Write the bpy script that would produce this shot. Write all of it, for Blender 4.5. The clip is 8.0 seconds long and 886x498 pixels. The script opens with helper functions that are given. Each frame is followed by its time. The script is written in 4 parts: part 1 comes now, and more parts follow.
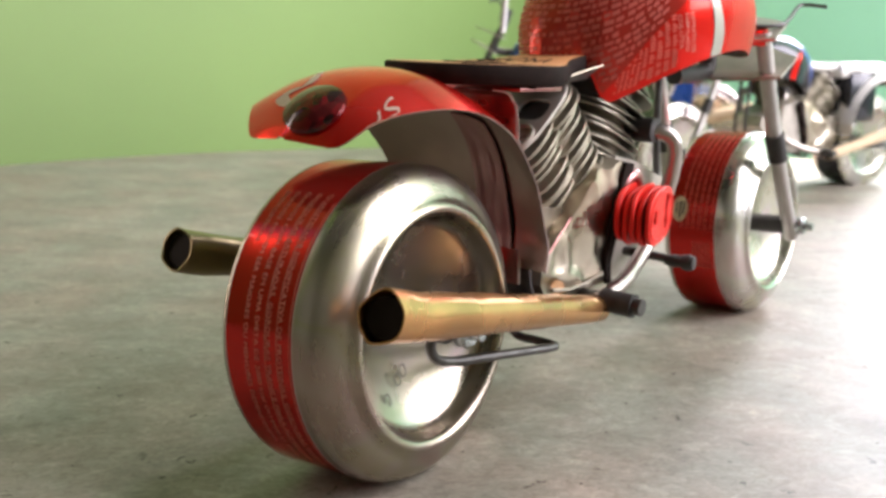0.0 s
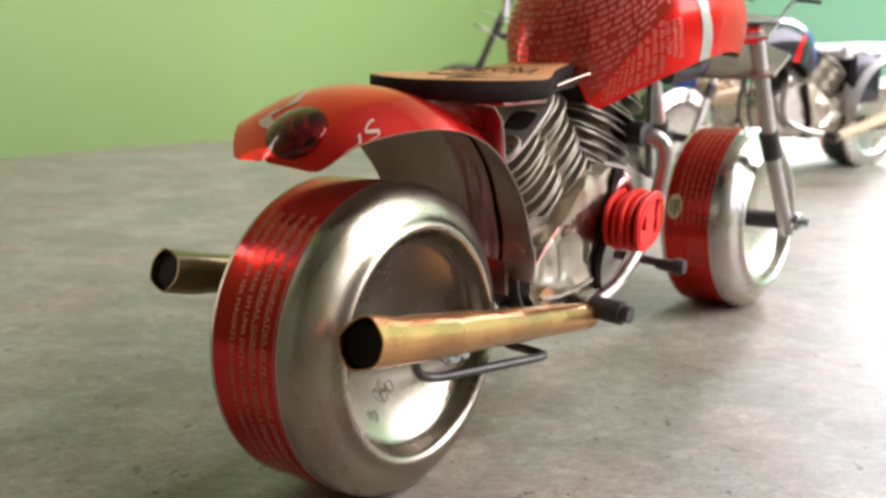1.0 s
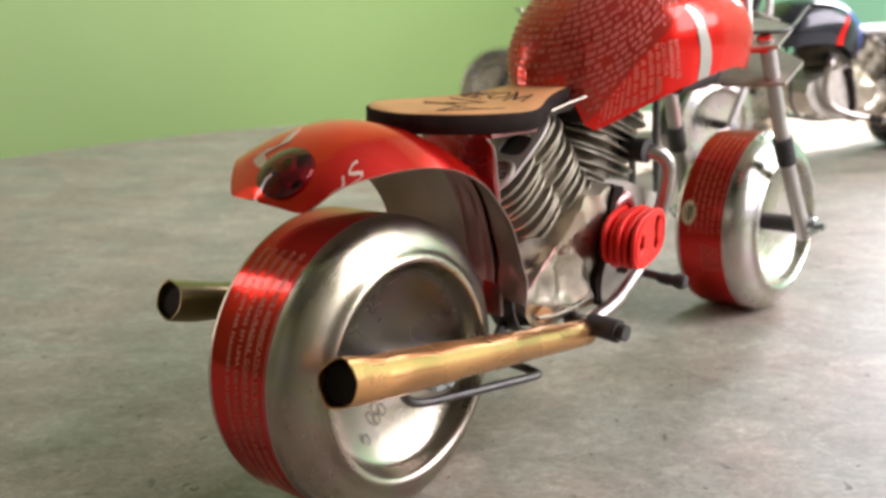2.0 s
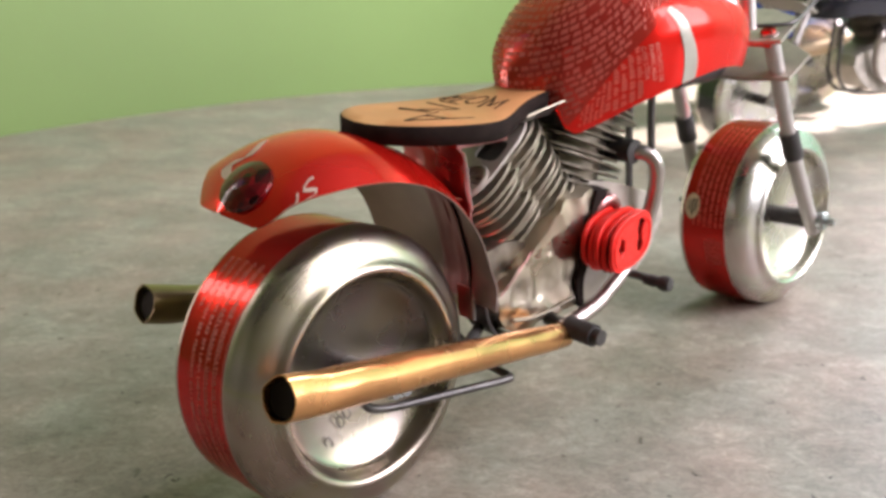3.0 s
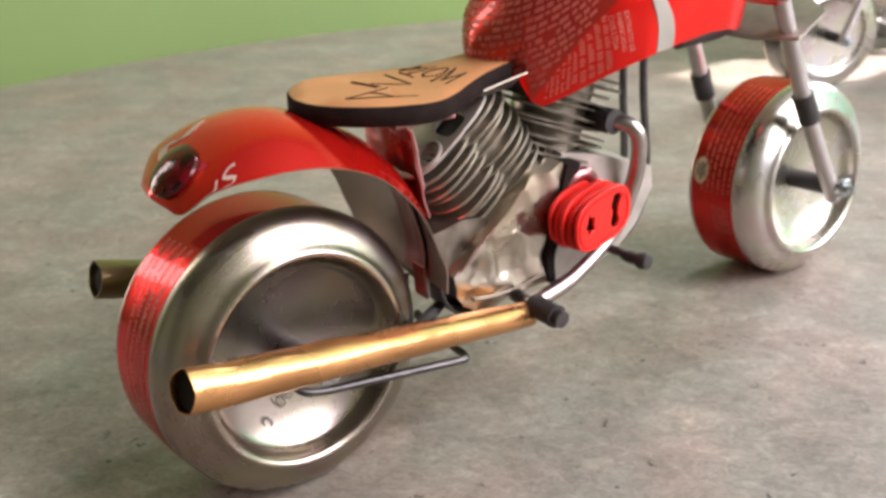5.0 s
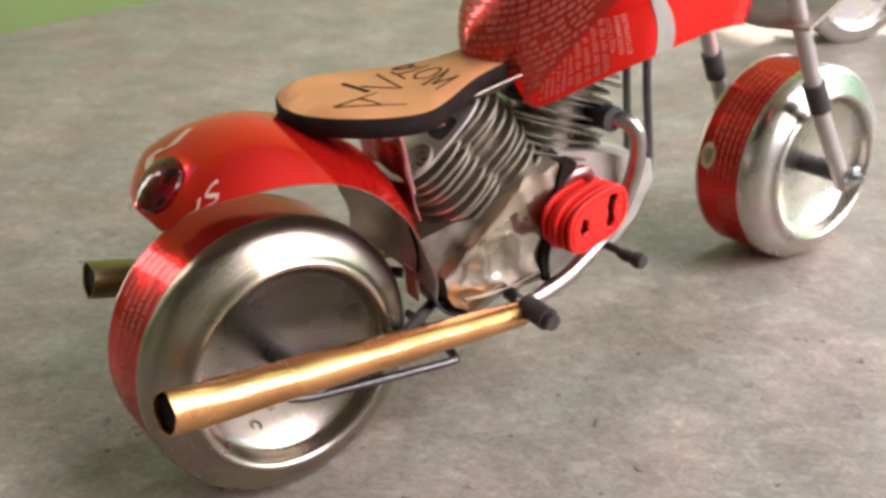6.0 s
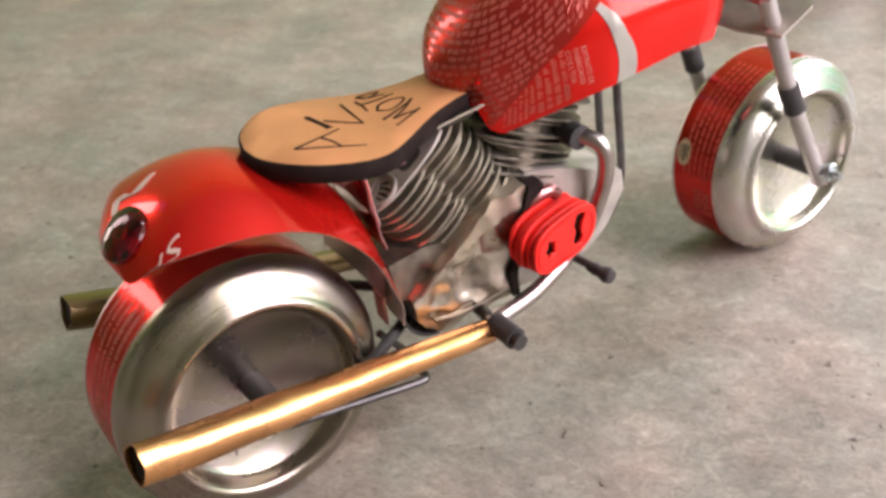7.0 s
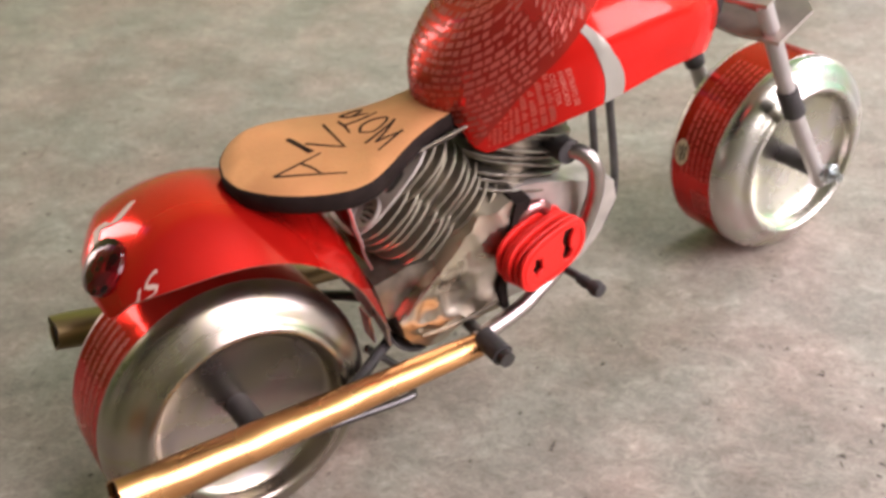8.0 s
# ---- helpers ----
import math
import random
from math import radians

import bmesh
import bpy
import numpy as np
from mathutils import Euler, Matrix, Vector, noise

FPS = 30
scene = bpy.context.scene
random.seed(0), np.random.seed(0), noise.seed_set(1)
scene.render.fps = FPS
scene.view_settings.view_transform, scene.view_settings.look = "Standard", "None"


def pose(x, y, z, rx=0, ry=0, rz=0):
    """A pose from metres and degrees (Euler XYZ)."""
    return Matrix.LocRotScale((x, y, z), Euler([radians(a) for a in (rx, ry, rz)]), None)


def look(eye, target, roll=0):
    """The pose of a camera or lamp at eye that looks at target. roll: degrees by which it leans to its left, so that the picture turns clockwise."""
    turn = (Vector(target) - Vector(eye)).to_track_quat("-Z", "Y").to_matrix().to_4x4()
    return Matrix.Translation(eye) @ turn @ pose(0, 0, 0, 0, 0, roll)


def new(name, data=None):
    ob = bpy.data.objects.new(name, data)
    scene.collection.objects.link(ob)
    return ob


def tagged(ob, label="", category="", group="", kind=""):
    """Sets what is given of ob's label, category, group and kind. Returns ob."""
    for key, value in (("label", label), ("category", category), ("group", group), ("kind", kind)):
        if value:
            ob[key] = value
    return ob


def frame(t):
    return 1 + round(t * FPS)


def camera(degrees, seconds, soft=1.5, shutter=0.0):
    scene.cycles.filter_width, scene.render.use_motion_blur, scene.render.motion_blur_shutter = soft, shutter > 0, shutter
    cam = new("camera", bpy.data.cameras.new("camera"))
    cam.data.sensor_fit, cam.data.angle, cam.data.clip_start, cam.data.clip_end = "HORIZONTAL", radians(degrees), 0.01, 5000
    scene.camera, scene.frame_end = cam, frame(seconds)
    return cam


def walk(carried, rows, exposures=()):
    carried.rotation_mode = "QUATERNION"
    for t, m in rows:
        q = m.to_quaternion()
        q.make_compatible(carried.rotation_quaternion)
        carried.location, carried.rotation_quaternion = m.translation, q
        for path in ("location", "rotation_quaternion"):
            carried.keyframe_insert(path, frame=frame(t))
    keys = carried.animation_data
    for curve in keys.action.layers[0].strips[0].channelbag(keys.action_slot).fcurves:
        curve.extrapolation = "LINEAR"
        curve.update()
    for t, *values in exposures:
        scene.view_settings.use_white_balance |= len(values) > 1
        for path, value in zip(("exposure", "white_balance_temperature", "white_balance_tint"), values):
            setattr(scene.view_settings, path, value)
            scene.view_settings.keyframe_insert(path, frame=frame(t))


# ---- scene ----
cam = camera(48.9, 8.0, soft=3.0, shutter=0.7)
PATH = [
    (0, (0.15775, -0.15453, 0.09803), (-0.16259, 0.21454, -0.00768), 1.54),
    (0.5, (0.16044, -0.15244, 0.1028), (-0.16021, 0.21475, -0.00835), 1.11),
    (1, (0.16202, -0.1501, 0.10788), (-0.1611, 0.21242, -0.01116), 0.68),
    (1.5, (0.1688, -0.14762, 0.11441), (-0.16231, 0.20472, -0.01295), 0.14),
    (1.7, (0.17179, -0.1458, 0.11773), (-0.16413, 0.20123, -0.01157), -0.24),
    (2.8, (0.19276, -0.12507, 0.13788), (-0.16852, 0.18268, -0.01949), -1.18),
    (3, (0.19492, -0.12136, 0.13802), (-0.16945, 0.18201, -0.02075), -1.26),
    (3.5, (0.20192, -0.11183, 0.14201), (-0.16547, 0.18, -0.03078), -1.53),
    (4, (0.20836, -0.0998, 0.14341), (-0.16425, 0.18079, -0.03665), -2.30),
    (4.5, (0.21198, -0.09137, 0.14561), (-0.17086, 0.17005, -0.04172), -3.06),
    (4.7, (0.21237, -0.08684, 0.14679), (-0.17464, 0.1673, -0.04199), -3.26),
    (5.8, (0.20888, -0.06891, 0.16371), (-0.17765, 0.15438, -0.06153), -2.87),
    (6, (0.20917, -0.06554, 0.16863), (-0.17385, 0.15478, -0.06537), -3.23),
    (6.5, (0.20261, -0.05612, 0.17849), (-0.16883, 0.15986, -0.07721), -3.83),
    (7, (0.20665, -0.04673, 0.19618), (-0.16179, 0.1516, -0.07752), -5.02),
    (7.5, (0.20301, -0.03967, 0.20777), (-0.15838, 0.14314, -0.08546), -5.66),
    (8, (0.20016, -0.03013, 0.21169), (-0.15934, 0.14683, -0.08739), -6.34),
]
walk(cam, [(t, look(eye, target, roll)) for t, eye, target, roll in PATH],
     exposures=[(0.0, 1.74, 6900, 24), (1.5, 1.74, 6900, 25), (3.0, 1.72, 6900, 28), (4.5, 1.74, 6950, 30), (6.5, 1.78, 7000, 33), (8.0, 1.82, 7100, 35)])

# optics: small aperture of a hand-held camera, focused on the middle of the model
cam.data.dof.use_dof = True
cam.data.dof.focus_distance = 0.20
cam.data.dof.aperture_fstop = 30.0

# ---- light ----
world = bpy.data.worlds.new("daylight")
scene.world = world
world.use_nodes = True
wn = world.node_tree.nodes
sky = wn.new("ShaderNodeTexSky")
sky.sky_type, sky.sun_disc = "NISHITA", False
sky.sun_elevation, sky.sun_rotation = radians(44.4), radians(1.6)
world.node_tree.links.new(sky.outputs["Color"], wn["Background"].inputs["Color"])
wn["Background"].inputs["Strength"].default_value = 0.09


def sun_lamp(strength, direction):
    lamp = bpy.data.lights.new("sun", "SUN")
    lamp.energy, lamp.angle, lamp.color = strength, radians(0.5), (1.0, 0.97, 0.92)
    ob = new("sun", lamp)
    ob.matrix_world = look((0, 0, 5), (-direction[0], -direction[1], 5 - direction[2]))
    return ob


def window_lamp(name, centre, target, size_x, size_y, watts, tint):
    lamp = bpy.data.lights.new(name, "AREA")
    lamp.shape, lamp.size, lamp.size_y = "RECTANGLE", size_x, size_y
    lamp.energy, lamp.color = watts, tint
    ob = new(name, lamp)
    ob.matrix_world = look(centre, target)
    return ob


# ---- materials ----
def shader(name):
    m = bpy.data.materials.new(name)
    m.use_nodes = True
    return m, m.node_tree.nodes, m.node_tree.links, m.node_tree.nodes["Principled BSDF"]


def surface(name, colour, rough=0.5, metal=0.0, grain=2500.0, patch=120.0, vary=0.12, wear=0.12, bump=0.0, second=None, coat=0.0):
    """A plain surface with grain and larger patches; lengths in 1/metre."""
    m, n, l, bsdf = shader(name)
    co = n.new("ShaderNodeTexCoord")
    big, fine = n.new("ShaderNodeTexNoise"), n.new("ShaderNodeTexNoise")
    big.inputs["Scale"].default_value, big.inputs["Detail"].default_value = patch, 5
    fine.inputs["Scale"].default_value, fine.inputs["Detail"].default_value = grain, 3
    for tex in (big, fine):
        l.new(co.outputs["Object"], tex.inputs["Vector"])
    ramp = n.new("ShaderNodeValToRGB")
    ramp.color_ramp.elements[0].position, ramp.color_ramp.elements[1].position = 0.3, 0.72
    other = second or tuple(c * (1 - 2 * vary) for c in colour)
    ramp.color_ramp.elements[0].color = (*other, 1)
    ramp.color_ramp.elements[1].color = (*colour, 1)
    l.new(big.outputs["Fac"], ramp.inputs["Fac"])
    mix = n.new("ShaderNodeMix")
    mix.data_type, mix.blend_type = "RGBA", "MULTIPLY"
    mix.inputs["Factor"].default_value = vary
    l.new(ramp.outputs["Color"], mix.inputs["A"])
    l.new(fine.outputs["Color"], mix.inputs["B"])
    l.new(mix.outputs["Result"], bsdf.inputs["Base Color"])
    span = n.new("ShaderNodeMapRange")
    span.inputs["To Min"].default_value, span.inputs["To Max"].default_value = max(0.02, rough - wear), rough + wear
    l.new(big.outputs["Fac"], span.inputs["Value"])
    l.new(span.outputs["Result"], bsdf.inputs["Roughness"])
    bsdf.inputs["Metallic"].default_value = metal
    bsdf.inputs["Coat Weight"].default_value = coat
    if bump:
        b = n.new("ShaderNodeBump")
        b.inputs["Strength"].default_value, b.inputs["Distance"].default_value = bump, 0.0004
        l.new(fine.outputs["Fac"], b.inputs["Height"])
        l.new(b.outputs["Normal"], bsdf.inputs["Normal"])
    return m


def dented(m, scale, strength, distance=0.0006):
    """Adds shallow dents to a metal sheet."""
    n, l = m.node_tree.nodes, m.node_tree.links
    bsdf = n["Principled BSDF"]
    co, tex, b = n.new("ShaderNodeTexCoord"), n.new("ShaderNodeTexNoise"), n.new("ShaderNodeBump")
    tex.inputs["Scale"].default_value, tex.inputs["Detail"].default_value = scale, 1.5
    b.inputs["Strength"].default_value, b.inputs["Distance"].default_value = strength, distance
    l.new(co.outputs["Object"], tex.inputs["Vector"])
    l.new(tex.outputs["Fac"], b.inputs["Height"])
    l.new(b.outputs["Normal"], bsdf.inputs["Normal"])
    return m


ALU = dented(surface("bare_aluminium", (0.62, 0.595, 0.555), 0.29, 1.0, 3000, 60, 0.10, 0.08), 45, 0.25)
ALU_DULL = dented(surface("dull_aluminium", (0.62, 0.60, 0.57), 0.36, 1.0, 3000, 90, 0.12, 0.08), 110, 0.3)
FIN_METAL = surface("tab_metal", (0.43, 0.385, 0.295), 0.36, 0.85, 3000, 150, 0.15, 0.1)
FIN_WORN = surface("worn_tab_metal", (0.42, 0.38, 0.31), 0.34, 0.9, 3000, 150, 0.3, 0.12, second=(0.15, 0.125, 0.095))
PLATE_METAL = surface("pale_tab_metal", (0.56, 0.515, 0.45), 0.45, 0.6, 3000, 150, 0.15, 0.1)
CASE_METAL = dented(surface("case_metal", (0.60, 0.545, 0.46), 0.30, 1.0, 2500, 55, 0.2, 0.1, second=(0.42, 0.36, 0.26)), 150, 0.6, 0.0016)
GOLD_SHEEN = dented(surface("olive_gold_sheen", (0.58, 0.53, 0.42), 0.45, 0.8, 2500, 55, 0.2, 0.1, second=(0.50, 0.43, 0.29)), 120, 0.5, 0.0012)
INSIDE = dented(surface("can_inside", (0.55, 0.435, 0.40), 0.36, 1.0, 2500, 60, 0.12, 0.08), 60, 0.2)
RED = dented(surface("red_lacquer", (0.95, 0.020, 0.011), 0.25, 0.62, 2500, 50, 0.06, 0.05, coat=0.3), 42, 0.3)
RED_GLOSS = dented(surface("glossy_red_lacquer", (0.90, 0.022, 0.012), 0.20, 0.68, 2500, 50, 0.06, 0.05, coat=0.6), 36, 0.25)
RED_DARK = dented(surface("red_lacquer_printed", (0.68, 0.019, 0.012), 0.17, 0.78, 2500, 50, 0.08, 0.06, coat=0.35), 110, 0.5)
POST = dented(surface("creased_red_metal", (0.60, 0.27, 0.255), 0.30, 0.95, 2500, 60, 0.2, 0.1), 220, 0.5)
# Printed sheet; darkening from its tilt to the light is put into the colour.
PRINTED_TANK = dented(surface("shaded_printed_lacquer", (0.56, 0.034, 0.021), 0.26, 0.62, 2500, 50, 0.10, 0.06, coat=0.5), 45, 0.4)
ROSY = dented(surface("rosy_metal", (0.52, 0.29, 0.285), 0.42, 0.65, 2500, 60, 0.2, 0.1), 200, 0.5)
RED_PAINT = surface("red_paint", (0.84, 0.028, 0.018), 0.45, 0.0, 2500, 200, 0.1, 0.1, bump=0.3)
PRINT = surface("pale_print", (0.60, 0.26, 0.19), 0.45, 0.15, 2500, 200, 0.1, 0.05)
PRINT_RED = surface("red_print", (0.66, 0.12, 0.08), 0.45, 0.3, 2500, 200, 0.1, 0.05)
PRINT_BAND = surface("band_print", (0.56, 0.20, 0.14), 0.45, 0.2, 2500, 200, 0.1, 0.05)
PRINT_FAINT = surface("faint_print", (0.52, 0.060, 0.042), 0.4, 0.45, 2500, 200, 0.1, 0.05)
PRINT_TAIL = surface("tank_print", (0.50, 0.095, 0.066), 0.45, 0.3, 2500, 200, 0.1, 0.05)
PALE_MARK = surface("pale_printed_mark", (0.60, 0.46, 0.37), 0.45, 0.1, 2500, 200, 0.1, 0.05)
STRIPE = surface("silver_stripe", (0.45, 0.43, 0.37), 0.42, 0.5, 2500, 100, 0.1, 0.06)
BRASS = dented(surface("gold_can", (0.78, 0.39, 0.155), 0.27, 0.93, 2500, 60, 0.14, 0.08), 95, 0.35, 0.0012)
BRASS_DARK = dented(surface("dark_gold_can", (0.30, 0.21, 0.10), 0.34, 0.9, 2500, 60, 0.15, 0.08), 130, 0.4)
# Near-black for hollows: stands in for the shade inside pipes, slots and holes.
HOLLOW_SHADE = surface("hollow_shade", (0.022, 0.015, 0.011), 0.6, 0.3, 2500, 100, 0.2)
RUBBER = surface("black_rubber", (0.055, 0.050, 0.048), 0.5, 0.0, 3000, 300, 0.2, 0.1, bump=0.4)
WIRE = surface("grey_wire", (0.14, 0.135, 0.13), 0.38, 0.9, 3000, 200, 0.2, 0.1)
CHROME = surface("chrome_tube", (0.52, 0.46, 0.42), 0.32, 1.0, 3000, 150, 0.12, 0.08)
FORK = surface("satin_tube", (0.54, 0.50, 0.475), 0.42, 0.75, 3000, 150, 0.1, 0.08)
ZINC = surface("zinc_nut", (0.55, 0.60, 0.60), 0.28, 1.0, 3000, 300, 0.2, 0.1)
BURNT = surface("burnt_edge", (0.026, 0.017, 0.014), 0.85, 0.0, 2500, 200, 0.25, 0.1, bump=0.5)
PLY = surface("thin_plywood", (0.60, 0.258, 0.102), 0.5, 0.0, 1200, 70, 0.12, 0.08, bump=0.25)
SCORCH = surface("scorched_line", (0.045, 0.022, 0.014), 0.7, 0.0, 2500, 400, 0.3)
BLACK = surface("black_lacquer", (0.016, 0.017, 0.025), 0.25, 0.3, 2500, 80, 0.1, 0.06, coat=0.4)
BLUE = surface("blue_lacquer", (0.02, 0.10, 0.42), 0.28, 0.5, 2500, 80, 0.1, 0.06, coat=0.4)
TAN = surface("pale_leather", (0.62, 0.47, 0.30), 0.6, 0.0, 2500, 80, 0.1)
WHITE = surface("white_lacquer", (0.80, 0.78, 0.75), 0.35, 0.2, 2500, 80, 0.06)


def wheel_metal():
    """Drawn aluminium: fine rings about the axle, smudges and faint olive patches."""
    m = dented(surface("drawn_aluminium", (0.46, 0.40, 0.345), 0.29, 1.0, 3000, 60, 0.18, 0.12, second=(0.345, 0.31, 0.235)), 46, 0.4, 0.001)
    n, l = m.node_tree.nodes, m.node_tree.links
    bsdf = n["Principled BSDF"]
    co, sep, rad, com, tex = [n.new("ShaderNode" + k) for k in ("TexCoord", "SeparateXYZ", "VectorMath", "CombineXYZ", "TexNoise")]
    flat = n.new("ShaderNodeVectorMath")
    flat.operation, rad.operation = "MULTIPLY", "LENGTH"
    flat.inputs[1].default_value = (0, 1, 1)
    l.new(co.outputs["Object"], sep.inputs["Vector"])
    l.new(co.outputs["Object"], flat.inputs[0])
    l.new(flat.outputs["Vector"], rad.inputs[0])
    l.new(rad.outputs["Value"], com.inputs["X"])
    l.new(sep.outputs["X"], com.inputs["Y"])
    l.new(com.outputs["Vector"], tex.inputs["Vector"])
    tex.inputs["Scale"].default_value, tex.inputs["Detail"].default_value = 900, 3
    add, old = n.new("ShaderNodeMath"), bsdf.inputs["Roughness"].links[0].from_socket
    add.operation = "MULTIPLY_ADD"
    add.inputs[1].default_value = 0.08
    l.new(tex.outputs["Fac"], add.inputs[0])
    l.new(old, add.inputs[2])
    off = n.new("ShaderNodeMath")
    off.operation = "SUBTRACT"
    off.inputs[1].default_value = 0.04
    l.new(add.outputs["Value"], off.inputs[0])
    l.new(off.outputs["Value"], bsdf.inputs["Roughness"])
    return m


WHEEL_METAL = wheel_metal()
DOME_METAL = dented(surface("can_dome", (0.47, 0.41, 0.365), 0.265, 1.0, 3000, 60, 0.14, 0.08, second=(0.41, 0.36, 0.31)), 42, 0.5, 0.001)

# Brighter copy of the can metal: window and sun brightness put into the colour.
LIT_METAL = dented(surface("lit_can_metal", (0.58, 0.56, 0.52), 0.27, 1.0, 3000, 60, 0.10, 0.08, second=(0.58, 0.56, 0.50)), 40, 0.3, 0.0008)


def sheen_tint(m, scale):
    """Faint rosy, yellow and bluish tints on bare can metal: its lacquer's sheen put into the colour."""
    n, l = m.node_tree.nodes, m.node_tree.links
    base = n["Principled BSDF"].inputs["Base Color"]
    co, tex, ramp, mix = [n.new("ShaderNode" + k) for k in ("TexCoord", "TexNoise", "ValToRGB", "Mix")]
    l.new(co.outputs["Object"], tex.inputs["Vector"])
    tex.inputs["Scale"].default_value, tex.inputs["Detail"].default_value, tex.inputs["Distortion"].default_value = scale, 1.5, 0.8
    ramp.color_ramp.elements[0].color, ramp.color_ramp.elements[1].color = (1.0, 0.88, 0.93, 1), (0.93, 0.95, 1.0, 1)
    ramp.color_ramp.elements[0].position, ramp.color_ramp.elements[1].position = 0.36, 0.66
    for at, tint in ((0.45, (1, 1, 1, 1)), (0.52, (0.97, 1.0, 0.86, 1)), (0.59, (1, 1, 1, 1))):
        ramp.color_ramp.elements.new(at).color = tint
    l.new(tex.outputs["Fac"], ramp.inputs["Fac"])
    mix.data_type, mix.blend_type = "RGBA", "MULTIPLY"
    mix.inputs["Factor"].default_value = 1.0
    l.new(base.links[0].from_socket, mix.inputs[6])
    l.new(ramp.outputs["Color"], mix.inputs[7])
    l.new(mix.outputs[2], base)


for bare in (WHEEL_METAL, DOME_METAL, LIT_METAL):
    sheen_tint(bare, 40)


def gem_material():
    """Deep red cut plastic: small facets under a clear smooth face."""
    m, n, l, bsdf = shader("ruby_plastic")
    co, cells, ramp, bump = [n.new("ShaderNode" + k) for k in ("TexCoord", "TexVoronoi", "ValToRGB", "Bump")]
    cells.inputs["Scale"].default_value = 650
    l.new(co.outputs["Object"], cells.inputs["Vector"])
    ramp.color_ramp.elements[0].color, ramp.color_ramp.elements[1].color = (0.012, 0.001, 0.001, 1), (0.15, 0.004, 0.006, 1)
    ramp.color_ramp.elements[0].position, ramp.color_ramp.elements[1].position = 0.15, 0.9
    l.new(cells.outputs["Color"], ramp.inputs["Fac"])
    l.new(ramp.outputs["Color"], bsdf.inputs["Base Color"])
    bump.inputs["Strength"].default_value, bump.inputs["Distance"].default_value = 0.25, 0.0003
    l.new(cells.outputs["Distance"], bump.inputs["Height"])
    l.new(bump.outputs["Normal"], bsdf.inputs["Normal"])
    bsdf.inputs["Roughness"].default_value = 0.12
    bsdf.inputs["Specular IOR Level"].default_value = 0.3
    bsdf.inputs["Coat Weight"].default_value = 0.1
    return m


GEM = gem_material()
for lacquer in (RED, RED_GLOSS, RED_DARK, PRINTED_TANK):
    lacquer.node_tree.nodes["Principled BSDF"].inputs["Specular Tint"].default_value = (1.0, 0.36, 0.28, 1)
for dull, level in ((BURNT, 0.1), (RUBBER, 0.3), (SCORCH, 0.1), (HOLLOW_SHADE, 0.05), (RED_PAINT, 0.2)):
    dull.node_tree.nodes["Principled BSDF"].inputs["Specular IOR Level"].default_value = level


